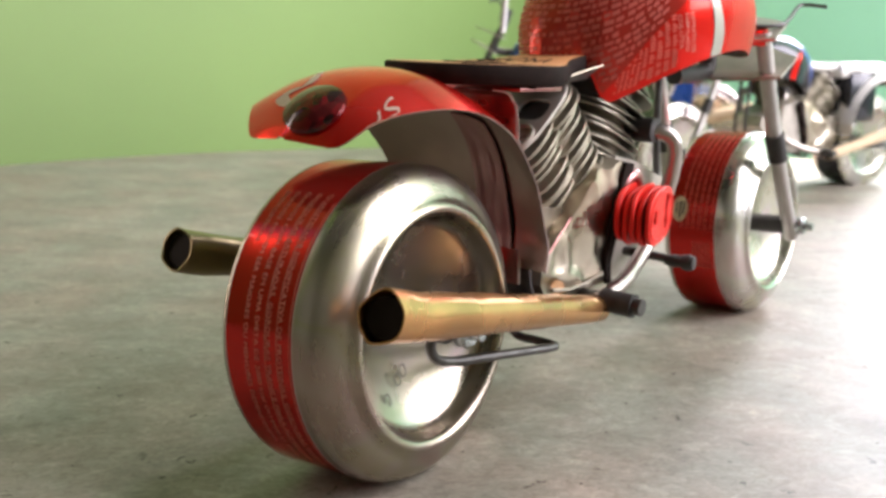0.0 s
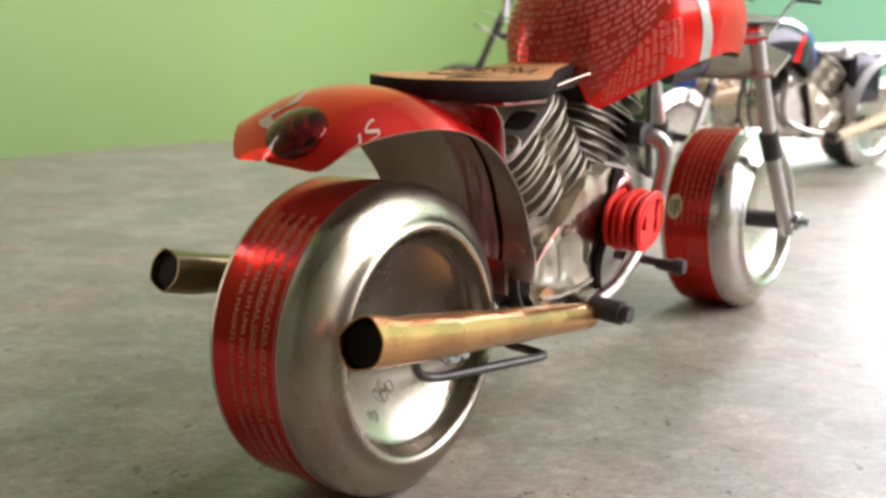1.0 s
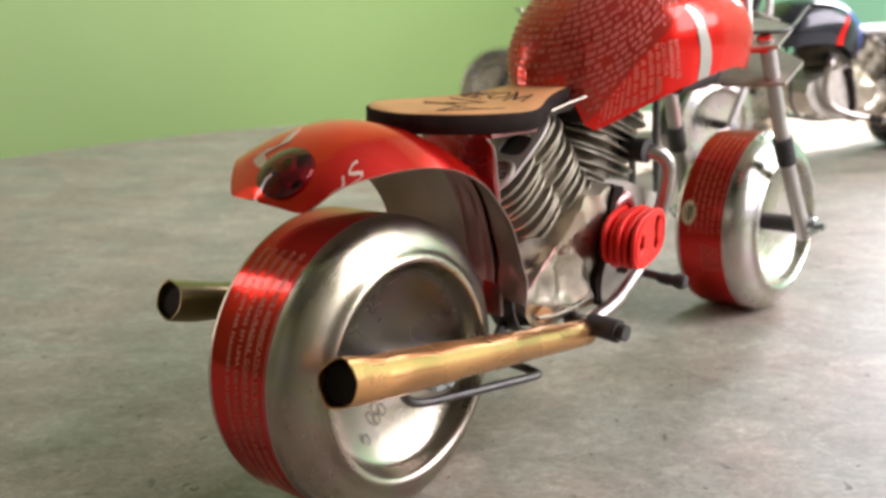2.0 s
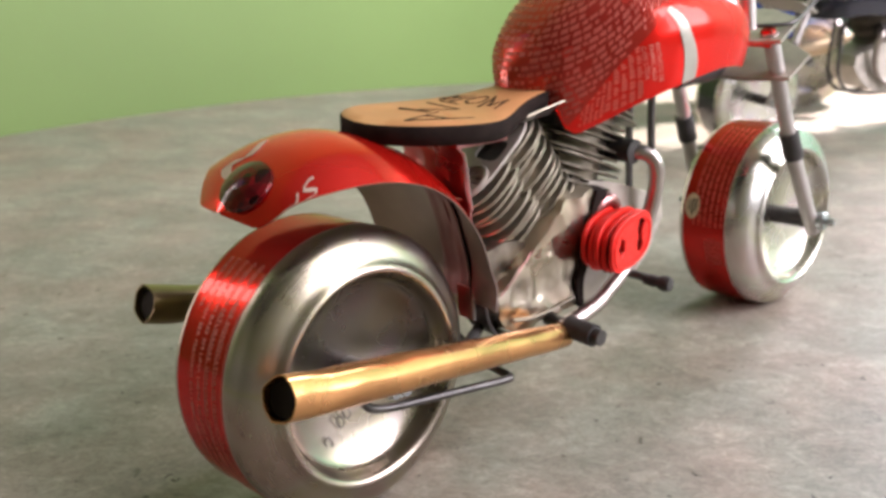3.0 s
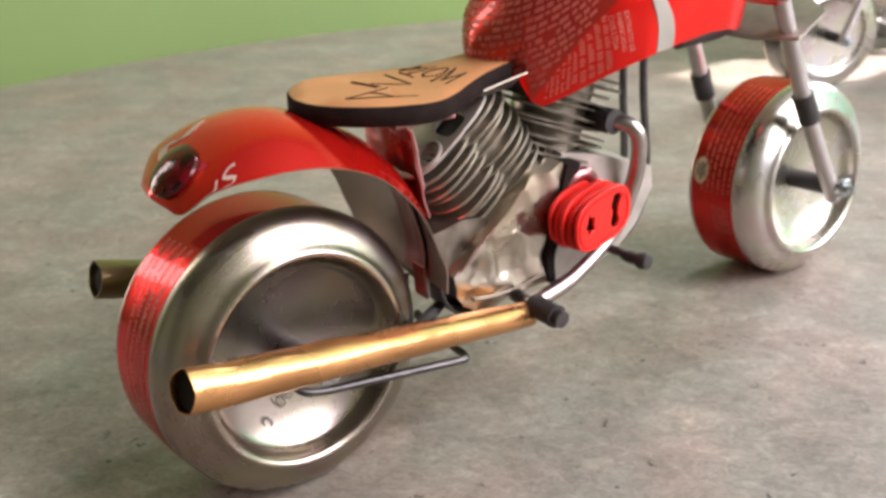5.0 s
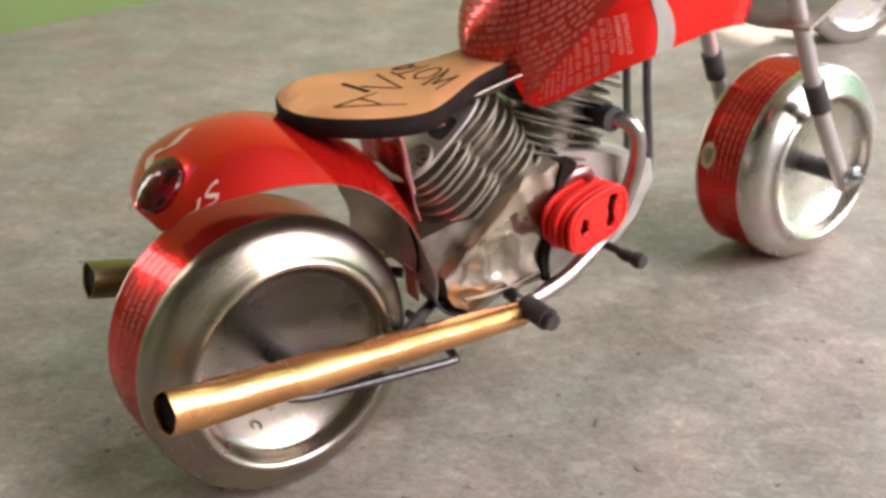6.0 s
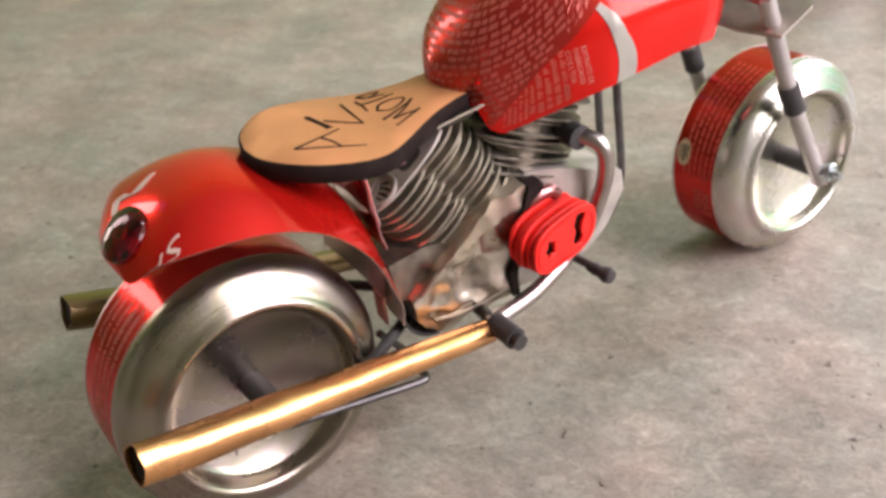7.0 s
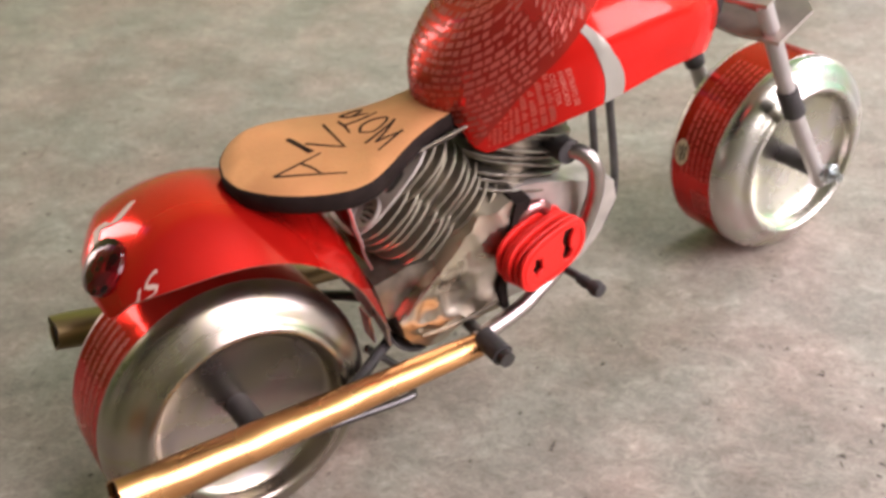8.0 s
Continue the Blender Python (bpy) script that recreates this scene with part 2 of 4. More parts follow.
def table_material():
    """Grey mottled stone-look laminate with pinkish and pale flecks, satin gloss."""
    m, n, l, bsdf = shader("mottled_tabletop")
    co, mp = n.new("ShaderNodeTexCoord"), n.new("ShaderNodeMapping")
    turned = n.new("ShaderNodeMapping")
    turned.inputs["Rotation"].default_value = (0, 0, radians(-48))
    l.new(co.outputs["Object"], turned.inputs["Vector"])
    mp.inputs["Scale"].default_value = (0.8, 1.15, 1.0)
    l.new(turned.outputs["Vector"], mp.inputs["Vector"])

    def noise_tex(scale, detail, rough, vec, twist=0.0):
        t = n.new("ShaderNodeTexNoise")
        t.inputs["Distortion"].default_value = twist
        t.inputs["Scale"].default_value, t.inputs["Detail"].default_value, t.inputs["Roughness"].default_value = scale, detail, rough
        l.new(vec, t.inputs["Vector"])
        return t

    def ramp(fac, stops):
        r = n.new("ShaderNodeValToRGB")
        e = r.color_ramp.elements
        for i, (p, c) in enumerate(stops):
            el = e[i] if i < 2 else e.new(p)
            el.position, el.color = p, (*c, 1)
        l.new(fac, r.inputs["Fac"])
        return r

    def blend(kind, fac, a, b):
        x = n.new("ShaderNodeMix")
        x.data_type, x.blend_type = "RGBA", kind
        if isinstance(fac, float):
            x.inputs["Factor"].default_value = fac
        else:
            l.new(fac, x.inputs["Factor"])
        l.new(a, x.inputs["A"])
        l.new(b, x.inputs["B"])
        return x.outputs["Result"]

    base = ramp(noise_tex(28, 6, 0.62, mp.outputs["Vector"]).outputs["Fac"],
                [(0.30, (0.188, 0.180, 0.155)), (0.68, (0.306, 0.292, 0.256)), (0.5, (0.246, 0.235, 0.205))])
    streak = ramp(noise_tex(110, 7, 0.72, mp.outputs["Vector"], 1.2).outputs["Fac"],
                  [(0.34, (0.84, 0.825, 0.80)), (0.72, (1.36, 1.34, 1.30)), (0.53, (1.0, 0.99, 0.975))])
    flake = ramp(noise_tex(380, 6, 0.72, mp.outputs["Vector"], 1.5).outputs["Fac"],
                 [(0.34, (0.76, 0.74, 0.71)), (0.68, (1.26, 1.25, 1.23)), (0.5, (1.0, 0.995, 0.99))])
    warm = ramp(noise_tex(22, 4, 0.6, co.outputs["Object"]).outputs["Fac"],
                [(0.38, (0.97, 1.0, 0.96)), (0.66, (1.12, 0.965, 0.93))])
    col = blend("MULTIPLY", 1.0, base.outputs["Color"], streak.outputs["Color"])
    col = blend("MULTIPLY", 1.0, col, warm.outputs["Color"])
    col = blend("MULTIPLY", 1.0, col, flake.outputs["Color"])
    wob = noise_tex(220, 2, 0.5, co.outputs["Object"])
    bend = n.new("ShaderNodeMix")
    bend.data_type, bend.blend_type = "RGBA", "LINEAR_LIGHT"
    bend.inputs["Factor"].default_value = 0.006
    l.new(co.outputs["Object"], bend.inputs["A"])
    l.new(wob.outputs["Color"], bend.inputs["B"])
    specks = n.new("ShaderNodeTexVoronoi")
    specks.inputs["Scale"].default_value = 130
    l.new(bend.outputs["Result"], specks.inputs["Vector"])
    dark = ramp(specks.outputs["Distance"], [(0.08, (0.14, 0.11, 0.09)), (0.16, (1, 1, 1))])
    some = ramp(noise_tex(35, 2, 0.5, co.outputs["Object"]).outputs["Fac"], [(0.47, (0, 0, 0)), (0.56, (0.9, 0.9, 0.9))])
    col = blend("MULTIPLY", some.outputs["Color"], col, dark.outputs["Color"])
    l.new(col, bsdf.inputs["Base Color"])
    gl = n.new("ShaderNodeMapRange")
    gl.inputs["To Min"].default_value, gl.inputs["To Max"].default_value = 0.42, 0.56
    l.new(noise_tex(40, 4, 0.6, co.outputs["Object"]).outputs["Fac"], gl.inputs["Value"])
    l.new(gl.outputs["Result"], bsdf.inputs["Roughness"])
    bsdf.inputs["Specular IOR Level"].default_value = 0.28
    b = n.new("ShaderNodeBump")
    b.inputs["Strength"].default_value, b.inputs["Distance"].default_value = 0.12, 0.0006
    l.new(noise_tex(160, 4, 0.6, co.outputs["Object"]).outputs["Fac"], b.inputs["Height"])
    l.new(b.outputs["Normal"], bsdf.inputs["Normal"])
    return m


TABLE = table_material()
WALL = surface("green_wall_paint", (0.188, 0.285, 0.084), 0.6, 0.0, 500, 2.2, 0.08, 0.08, bump=0.15, second=(0.162, 0.246, 0.072))
# Teal paint made much lighter: daylight and glare on this wall put into it.
TEAL_LIT = surface("teal_wall_lit", (0.38, 0.80, 0.56), 0.6, 0.0, 500, 2.2, 0.08, 0.08, bump=0.15, second=(0.36, 0.77, 0.54))
PALE = surface("pale_wall_paint", (0.40, 0.36, 0.31), 0.65, 0.0, 400, 2.0, 0.06)
CEIL = surface("grey_ceiling_paint", (0.22, 0.21, 0.19), 0.7, 0.0, 400, 2.0, 0.05)
FLOOR = surface("cement_floor", (0.34, 0.31, 0.28), 0.5, 0.0, 300, 3.0, 0.15)
FRAME = surface("window_paint", (0.75, 0.74, 0.70), 0.5, 0.0, 400, 8.0, 0.06)


def glass_material():
    m, n, l, bsdf = shader("window_glass")
    bsdf.inputs["Base Color"].default_value = (1, 1, 1, 1)
    bsdf.inputs["Roughness"].default_value = 0.0
    bsdf.inputs["Transmission Weight"].default_value = 1.0
    bsdf.inputs["IOR"].default_value = 1.05
    return m


GLASS = glass_material()


# ---- building helpers: lengths in millimetres for the models, metres for the room ----
def finish(name, bm, material, parent=None, scale=0.001, angle=38, smooth=True):
    bmesh.ops.recalc_face_normals(bm, faces=bm.faces)
    if scale != 1:
        bmesh.ops.scale(bm, vec=(scale, scale, scale), verts=bm.verts)
    limit = radians(angle)
    for f in bm.faces:
        f.smooth = smooth
    for e in bm.edges:
        e.smooth = len(e.link_faces) == 2 and e.calc_face_angle(0) < limit
    mesh = bpy.data.meshes.new(name)
    bm.to_mesh(mesh)
    bm.free()
    for mm in (material if isinstance(material, (list, tuple)) else [material]):
        mesh.materials.append(mm)
    ob = new(name, mesh)
    ob.parent = parent
    return ob


def part(name, bm, material, parent, label="", **kw):
    return tagged(finish(name, bm, material, parent, **kw), label)


def put(bm, m):
    bmesh.ops.transform(bm, matrix=m, verts=bm.verts)
    return bm


def joined(*bms):
    out = bmesh.new()
    for b in bms:
        mesh = bpy.data.meshes.new("tmp")
        b.to_mesh(mesh)
        b.free()
        out.from_mesh(mesh)
        bpy.data.meshes.remove(mesh)
    return out


def lathe(profile, segs=72, closed=False):
    """Turns (radius, x) points about the x axis."""
    bm = bmesh.new()
    rings = []
    for r, x in profile:
        if r < 1e-6:
            rings.append([bm.verts.new((x, 0, 0))])
        else:
            rings.append([bm.verts.new((x, r * math.cos(2 * math.pi * i / segs), r * math.sin(2 * math.pi * i / segs))) for i in range(segs)])
    pairs = list(zip(rings, rings[1:])) + ([(rings[-1], rings[0])] if closed else [])
    for a, b in pairs:
        for i in range(segs):
            j = (i + 1) % segs
            if len(a) == 1 and len(b) == 1:
                continue
            if len(a) == 1:
                bm.faces.new((a[0], b[i], b[j]))
            elif len(b) == 1:
                bm.faces.new((a[i], a[j], b[0]))
            else:
                bm.faces.new((a[i], a[j], b[j], b[i]))
    return bm


def smooth_line(pts, steps=6):
    """A Catmull-Rom line through the points."""
    p = [Vector(q) for q in pts]
    if len(p) < 3:
        return p
    p = [2 * p[0] - p[1]] + p + [2 * p[-1] - p[-2]]
    out = []
    for i in range(1, len(p) - 2):
        for k in range(steps):
            t = k / steps
            a, b, c, d = p[i - 1:i + 3]
            out.append(0.5 * ((2 * b) + (c - a) * t + (2 * a - 5 * b + 4 * c - d) * t * t + (3 * b - a - 3 * c + d) * t ** 3))
    out.append(p[-2])
    return out


def tube(pts, r, segs=12, wall=0.0, steps=6, cap=True):
    """A round bar along a line; r may be a pair (start, end); wall > 0 makes it hollow."""
    line = smooth_line(pts, steps)
    r0, r1 = r if isinstance(r, tuple) else (r, r)
    bm = bmesh.new()
    tangents = [(line[min(i + 1, len(line) - 1)] - line[max(i - 1, 0)]).normalized() for i in range(len(line))]
    up = tangents[0].orthogonal().normalized()

    def rings(offset):
        nonlocal up
        out, u = [], up.copy()
        for i, (q, t) in enumerate(zip(line, tangents)):
            u = (u - t * u.dot(t)).normalized()
            v = t.cross(u)
            rad = r0 + (r1 - r0) * i / (len(line) - 1) - offset
            out.append([bm.verts.new(q + rad * (math.cos(2 * math.pi * k / segs) * u + math.sin(2 * math.pi * k / segs) * v)) for k in range(segs)])
        return out

    def skin(rs):
        for a, b in zip(rs, rs[1:]):
            for k in range(segs):
                bm.faces.new((a[k], a[(k + 1) % segs], b[(k + 1) % segs], b[k]))

    outer = rings(0)
    skin(outer)
    if wall:
        inner = rings(wall)
        skin(inner)
        for a, b in ((outer[0], inner[0]), (outer[-1], inner[-1])):
            for k in range(segs):
                bm.faces.new((a[k], a[(k + 1) % segs], b[(k + 1) % segs], b[k]))
    elif cap:
        bm.faces.new(outer[0])
        bm.faces.new(outer[-1][::-1])
    return bm


def box(x0, x1, y0, y1, z0, z1, bevel=0.0):
    bm = bmesh.new()
    v = [bm.verts.new((x, y, z)) for z in (z0, z1) for y in (y0, y1) for x in (x0, x1)]
    for f in ((0, 2, 3, 1), (4, 5, 7, 6), (0, 1, 5, 4), (2, 6, 7, 3), (0, 4, 6, 2), (1, 3, 7, 5)):
        bm.faces.new([v[i] for i in f])
    if bevel:
        bmesh.ops.bevel(bm, geom=bm.edges[:], offset=bevel, segments=2, affect="EDGES", profile=0.5)
    return bm


def plate(outline, holes, thick, bevel=0.0):
    """A flat plate in the xy plane from an outline and holes, from z = 0 up."""
    bm = bmesh.new()
    for loop in (outline, *holes):
        vs = [bm.verts.new((x, y, 0)) for x, y in loop]
        for i, v in enumerate(vs):
            bm.edges.new((v, vs[(i + 1) % len(vs)]))
    bmesh.ops.triangle_fill(bm, edges=bm.edges[:], use_beauty=True, use_dissolve=False)
    up = bmesh.ops.extrude_face_region(bm, geom=bm.faces[:])
    bmesh.ops.translate(bm, verts=[g for g in up["geom"] if isinstance(g, bmesh.types.BMVert)], vec=(0, 0, thick))
    bmesh.ops.recalc_face_normals(bm, faces=bm.faces)
    if bevel:
        rim = [e for e in bm.edges if len(e.link_faces) == 2 and e.calc_face_angle(0) > 1.0]
        bmesh.ops.bevel(bm, geom=rim, offset=bevel, segments=1, affect="EDGES")
    return bm


def crumpled(bm, amount, size, seed, cell=2.6):
    """Cuts the mesh finer and creases it like thin sheet metal."""
    bmesh.ops.triangulate(bm, faces=bm.faces[:])
    for _ in range(5):
        long = [e for e in bm.edges if e.calc_length() > cell]
        if not long:
            break
        bmesh.ops.subdivide_edges(bm, edges=long, cuts=1)
        bmesh.ops.triangulate(bm, faces=[f for f in bm.faces if len(f.verts) > 3])
    shift = Vector((seed, 2.7 * seed, 5.1 * seed))
    for v in bm.verts:
        p = v.co / size + shift
        fold = Vector([1 - 2.2 * abs(noise.noise(p + Vector((k * 9.3, k * 4.1, 0)))) for k in range(3)])
        v.co += amount * (fold - Vector((0.45, 0.45, 0.45)))
    return bm


def oval(length, width, n=24, cx=0.0, cy=0.0, power=2.6):
    """A rounded oblong, long side along x."""
    out = []
    for i in range(n):
        a = 2 * math.pi * i / n
        c, s = math.cos(a), math.sin(a)
        out.append((cx + length / 2 * math.copysign(abs(c) ** (2 / power), c), cy + width / 2 * math.copysign(abs(s) ** (2 / power), s)))
    return out


def sheet(point, nu, nv, thick, closed=False):
    """A sheet with thickness from point(u, v), u and v from 0 to 1. Outer faces carry material 0, inner ones material 1."""
    bm = bmesh.new()
    grid = [[Vector(point(i / nu, j / nv)) for j in range(nv + 1)] for i in range(nu + 1)]

    def normal(i, j):
        a = grid[min(i + 1, nu)][j] - grid[max(i - 1, 0)][j]
        b = grid[i][min(j + 1, nv)] - grid[i][max(j - 1, 0)]
        return b.cross(a).normalized()

    top = [[bm.verts.new(grid[i][j]) for j in range(nv + 1)] for i in range(nu + 1)]
    low = [[bm.verts.new(grid[i][j] - thick * normal(i, j)) for j in range(nv + 1)] for i in range(nu + 1)]
    for i in range(nu):
        for j in range(nv):
            bm.faces.new((top[i][j], top[i + 1][j], top[i + 1][j + 1], top[i][j + 1]))
            bm.faces.new((low[i][j], low[i][j + 1], low[i + 1][j + 1], low[i + 1][j])).material_index = 1
    for i in range(nu):
        for j in (0, nv):
            bm.faces.new((top[i][j], top[i + 1][j], low[i + 1][j], low[i][j])).material_index = 1
    for j in range(nv):
        for i in (0, nu):
            bm.faces.new((top[i][j], top[i][j + 1], low[i][j + 1], low[i][j])).material_index = 1
    return bm


def lettering(words, size, thick=0.15):
    """The words as a flat mesh, in the xy plane, written along x."""
    cu = bpy.data.curves.new("words", "FONT")
    cu.body, cu.size, cu.extrude, cu.resolution_u = words, size, thick / 2, 2
    ob = new("words", cu)
    ev = ob.evaluated_get(bpy.context.evaluated_depsgraph_get())
    bm = bmesh.new()
    bm.from_mesh(ev.to_mesh())
    ev.to_mesh_clear()
    bpy.data.objects.remove(ob)
    return bm


def hexagon(r):
    return [(r * math.cos(math.pi / 3 * i), r * math.sin(math.pi / 3 * i)) for i in range(6)]


ROT_X = Matrix(((0, 0, 1, 0), (1, 0, 0, 0), (0, 1, 0, 0), (0, 0, 0, 1)))   # plate's xy -> yz, its z -> x


# ---- the room ----
X0, X1, Y0, Y1, Z0, Z1 = -1.0, 0.85, -2.0, 1.5, -0.75, 1.75


def wall(name, along, fixed, a0, a1, holes, thick=0.12, paint=None):
    """An upright wall with openings, along x or y. holes: (from, to, low, high), in order along the wall."""
    spans, here = [], a0
    for h0, h1, low, high in holes:
        spans += [(here, h0, Z0, Z1), (h0, h1, Z0, low), (h0, h1, high, Z1)]
        here = h1
    spans.append((here, a1, Z0, Z1))
    d0, d1 = min(fixed, fixed + thick), max(fixed, fixed + thick)
    bms = []
    for s0, s1, z0, z1 in spans:
        if z1 - z0 > 1e-4:
            bms.append(box(s0, s1, d0, d1, z0, z1) if along == "x" else box(d0, d1, s0, s1, z0, z1))
    label = "plain teal room wall, painted paler for daylight glare" if paint is TEAL_LIT else "plain pale painted room wall" if paint else "plain bright green painted room wall"
    return tagged(finish(name, joined(*bms), paint or WALL, scale=1, smooth=False), label, "wall", kind="structure")


WIN = (-0.38, -0.05, 0.34, 1.22)
SIDE = (0.24, 1.40, 0.15, 1.64)
wall("wall_north", "x", Y1, X0, X1, [WIN], 0.12, TEAL_LIT)
wall("wall_south", "x", Y0, X0, X1, [], -0.12, PALE)
DOOR = (-0.60, -0.40, Z0, 1.27)
wall("wall_west", "y", X0, Y0 - 0.12, Y1 + 0.12, [DOOR], -0.12)
wall("wall_east", "y", X1, Y0 - 0.12, Y1 + 0.12, [SIDE], 0.12, PALE)
tagged(finish("floor", box(X0 - 0.2, X1 + 0.2, Y0 - 0.2, Y1 + 0.2, Z0 - 0.1, Z0), FLOOR, scale=1, smooth=False), "grey cement floor of the room", "floor", kind="structure")
tagged(finish("ceiling", box(X0 - 0.2, X1 + 0.2, Y0 - 0.2, Y1 + 0.2, Z1, Z1 + 0.1), CEIL, scale=1, smooth=False), "plain grey painted ceiling", "ceiling", kind="structure")


def window(name, along, fixed, a0, a1, z0, z1):
    top = tagged(new(name), "white framed window with clear panes", "window", kind="structure")
    at = {"x": lambda p0, p1, q0, q1, d0, d1: box(p0, p1, fixed + d0, fixed + d1, q0, q1),
          "y": lambda p0, p1, q0, q1, d0, d1: box(fixed + d0, fixed + d1, p0, p1, q0, q1)}[along]
    mid, w = (a0 + a1) / 2, 0.04
    bars = [(a0, a0 + w, z0 + w, z1 - w), (a1 - w, a1, z0 + w, z1 - w), (mid - w / 2, mid + w / 2, z0 + w, z1 - w), (a0, a1, z0, z0 + w), (a0, a1, z1 - w, z1)]
    part("window_frame", joined(*[at(p0, p1, q0, q1, 0.04, 0.08) for p0, p1, q0, q1 in bars]), FRAME, top, scale=1, smooth=False)
    for p0, p1 in ((a0 + w, mid - w / 2), (mid + w / 2, a1 - w)):
        pane = part("pane", at(p0, p1, z0 + w, z1 - w, 0.058, 0.062), GLASS, top, scale=1, smooth=False)
        pane.visible_shadow = False
    return top


window("window_1", "x", Y1, *WIN)
window("window_2", "y", X1, *SIDE)
window_lamp("window_light", ((WIN[0] + WIN[1]) / 2, Y1 - 0.01, (WIN[2] + WIN[3]) / 2), ((WIN[0] + WIN[1]) / 2, 0, (WIN[2] + WIN[3]) / 2), WIN[1] - WIN[0] - 0.1, WIN[3] - WIN[2] - 0.1, 7.0, (0.82, 0.91, 1.0))
window_lamp("side_window_light", (X1 - 0.01, (SIDE[0] + SIDE[1]) / 2, (SIDE[2] + SIDE[3]) / 2), (0, (SIDE[0] + SIDE[1]) / 2, (SIDE[2] + SIDE[3]) / 2), SIDE[1] - SIDE[0] - 0.1, SIDE[3] - SIDE[2] - 0.1, 16.5, (0.92, 0.96, 1.0))
window_lamp("doorway_light", (X0 - 0.03, (DOOR[0] + DOOR[1]) / 2, 0.40), (0, (DOOR[0] + DOOR[1]) / 2, 0.40), DOOR[1] - DOOR[0] - 0.05, 0.95, 1.15, (1.0, 0.90, 0.80))
sun_lamp(5.0, (0.02, 0.715, 0.70))

# ---- the table ----
table = tagged(new("round_table"), "round table with a grey mottled stone-look top", "table")
table.location = (0.057, 0.17, 0)
top = lathe([(0, -0.028), (0.590, -0.028), (0.602, -0.024), (0.606, -0.015), (0.606, -0.006), (0.602, -0.0015), (0.597, 0), (0, 0)], 128)
put(top, Matrix(((0, 1, 0, 0), (0, 0, 1, 0), (1, 0, 0, 0), (0, 0, 0, 1))))
part("tabletop", top, TABLE, table, scale=1)
leg = lathe([(0, -0.749), (0.24, -0.749), (0.24, -0.735), (0.06, -0.70), (0.04, -0.66), (0.04, -0.06), (0.16, -0.03), (0.16, -0.0285), (0, -0.0285)], 48)
put(leg, Matrix(((0, 1, 0, 0), (0, 0, 1, 0), (1, 0, 0, 0), (0, 0, 0, 1))))
part("pedestal", leg, WIRE, table, scale=1)


# ---- the model motorcycles, in millimetres: x to the right, y ahead, rear axle over the origin ----
def can_profile(half, rim, big, sign=1):
    """Side of a drink can's bottom: shoulder, standing ring and hollow dome."""
    d = rim - half
    pts = [(33.0, half), (33.0, half + 0.12 * d), (32.85, half + 0.25 * d), (32.4, half + 0.39 * d), (31.4, half + 0.54 * d), (30.0, half + 0.665 * d),
           (28.5, half + 0.755 * d), (27.2, half + 0.805 * d), (26.4, half + 0.845 * d), (25.8, half + 0.895 * d), (25.3, half + 0.95 * d), (24.8, half + 0.985 * d), (24.3, half + d), (23.7, half + 0.98 * d),
           (23.1, half + 0.92 * d), (22.7, half + 0.78 * d), (22.3, half + 0.62 * d), (21.6, half + 0.50 * d), (20.0, half + 0.40 * d), (16.0, half + 0.22 * d),
           (11.0, half + 0.08 * d), (5.5, half), (1.5, half - 0.02 * d), (0, half - 0.02 * d)]
    return [(r * big / 33.0, sign * x) for r, x in pts]


def wheel(name, parent, at, turn, big, half, rim, band, axle, inner, metal):
    """A wheel from two can bottoms and the printed band between them."""
    hub = part(name, lathe([(big, -half), (big, half)], 96), band, parent, "wheel made of two drink can bottoms")
    hub.matrix_local = pose(*at, 0, *turn)
    for sign in (1, -1):
        end = lathe(can_profile(half, rim if sign > 0 else half + 4.0, big, sign), 96)
        for f in end.faces:
            middle = f.calc_center_median()
            f.material_index = 1 if math.hypot(middle.y, middle.z) < 0.655 * big else 0
        part("can_end", end, metal, hub, "bare shiny aluminium can bottom")
        part("seam", lathe([(big - 0.05, sign * (half - 0.15)), (big + 0.07, sign * half), (big - 0.05, sign * (half + 0.3))], 96), RUBBER if band is BLACK else ALU_DULL, hub)
        part("axle_sleeve", tube([(sign * (half - 1), 0, 0), (sign * axle, 0, 0)], 3.3, 16), RUBBER, hub, "black rubber axle sleeve")
        if inner:
            n = joined(put(plate(hexagon(3.4), [], 3.2, 0.3), pose(0, 0, 0) @ Matrix.Translation((sign * inner - 1.6, 0, 0)) @ ROT_X), tube([(sign * (inner - 4), 0, 0), (sign * (inner + 4.5), 0, 0)], 1.4, 10))
            part("axle_nut", n, ZINC, hub, "zinc plated hex nut")
    return hub


def on_band(bm, r, x_top, a0, a1=None):
    """Wraps flat lettering round a wheel: its x runs down the tread from angle a0, its y towards +x, ending at x_top."""
    for v in bm.verts:
        a = a0 + v.co.x / r
        rr = r + v.co.z
        v.co = Vector((x_top + v.co.y, -rr * math.cos(a), -rr * math.sin(a)))
    return bm


# edge and crown of the rear mudguard, in the side view (y, z), with its half width
GUARD = [(-26.0, 74.9, 75.5, 1.5), (-24.3, 74.1, 77.8, 14.0), (-18.0, 79.6, 83.6, 20.3), (-9.0, 81.8, 88.4, 23.8), (2.0, 82.0, 90.0, 25.0), (12.0, 79.9, 87.9, 25.2),
         (21.0, 75.4, 83.4, 25.0), (28.0, 68.6, 77.2, 24.6)]
GUARD_FRONT = [(28.0, 68.0, 29.5, 77.5), (32.5, 62.0, 35.0, 69.5), (36.0, 53.0, 38.8, 58.0), (38.0, 47.5, 40.6, 48.5), (37.8, 41.2, 39.8, 40.6)]


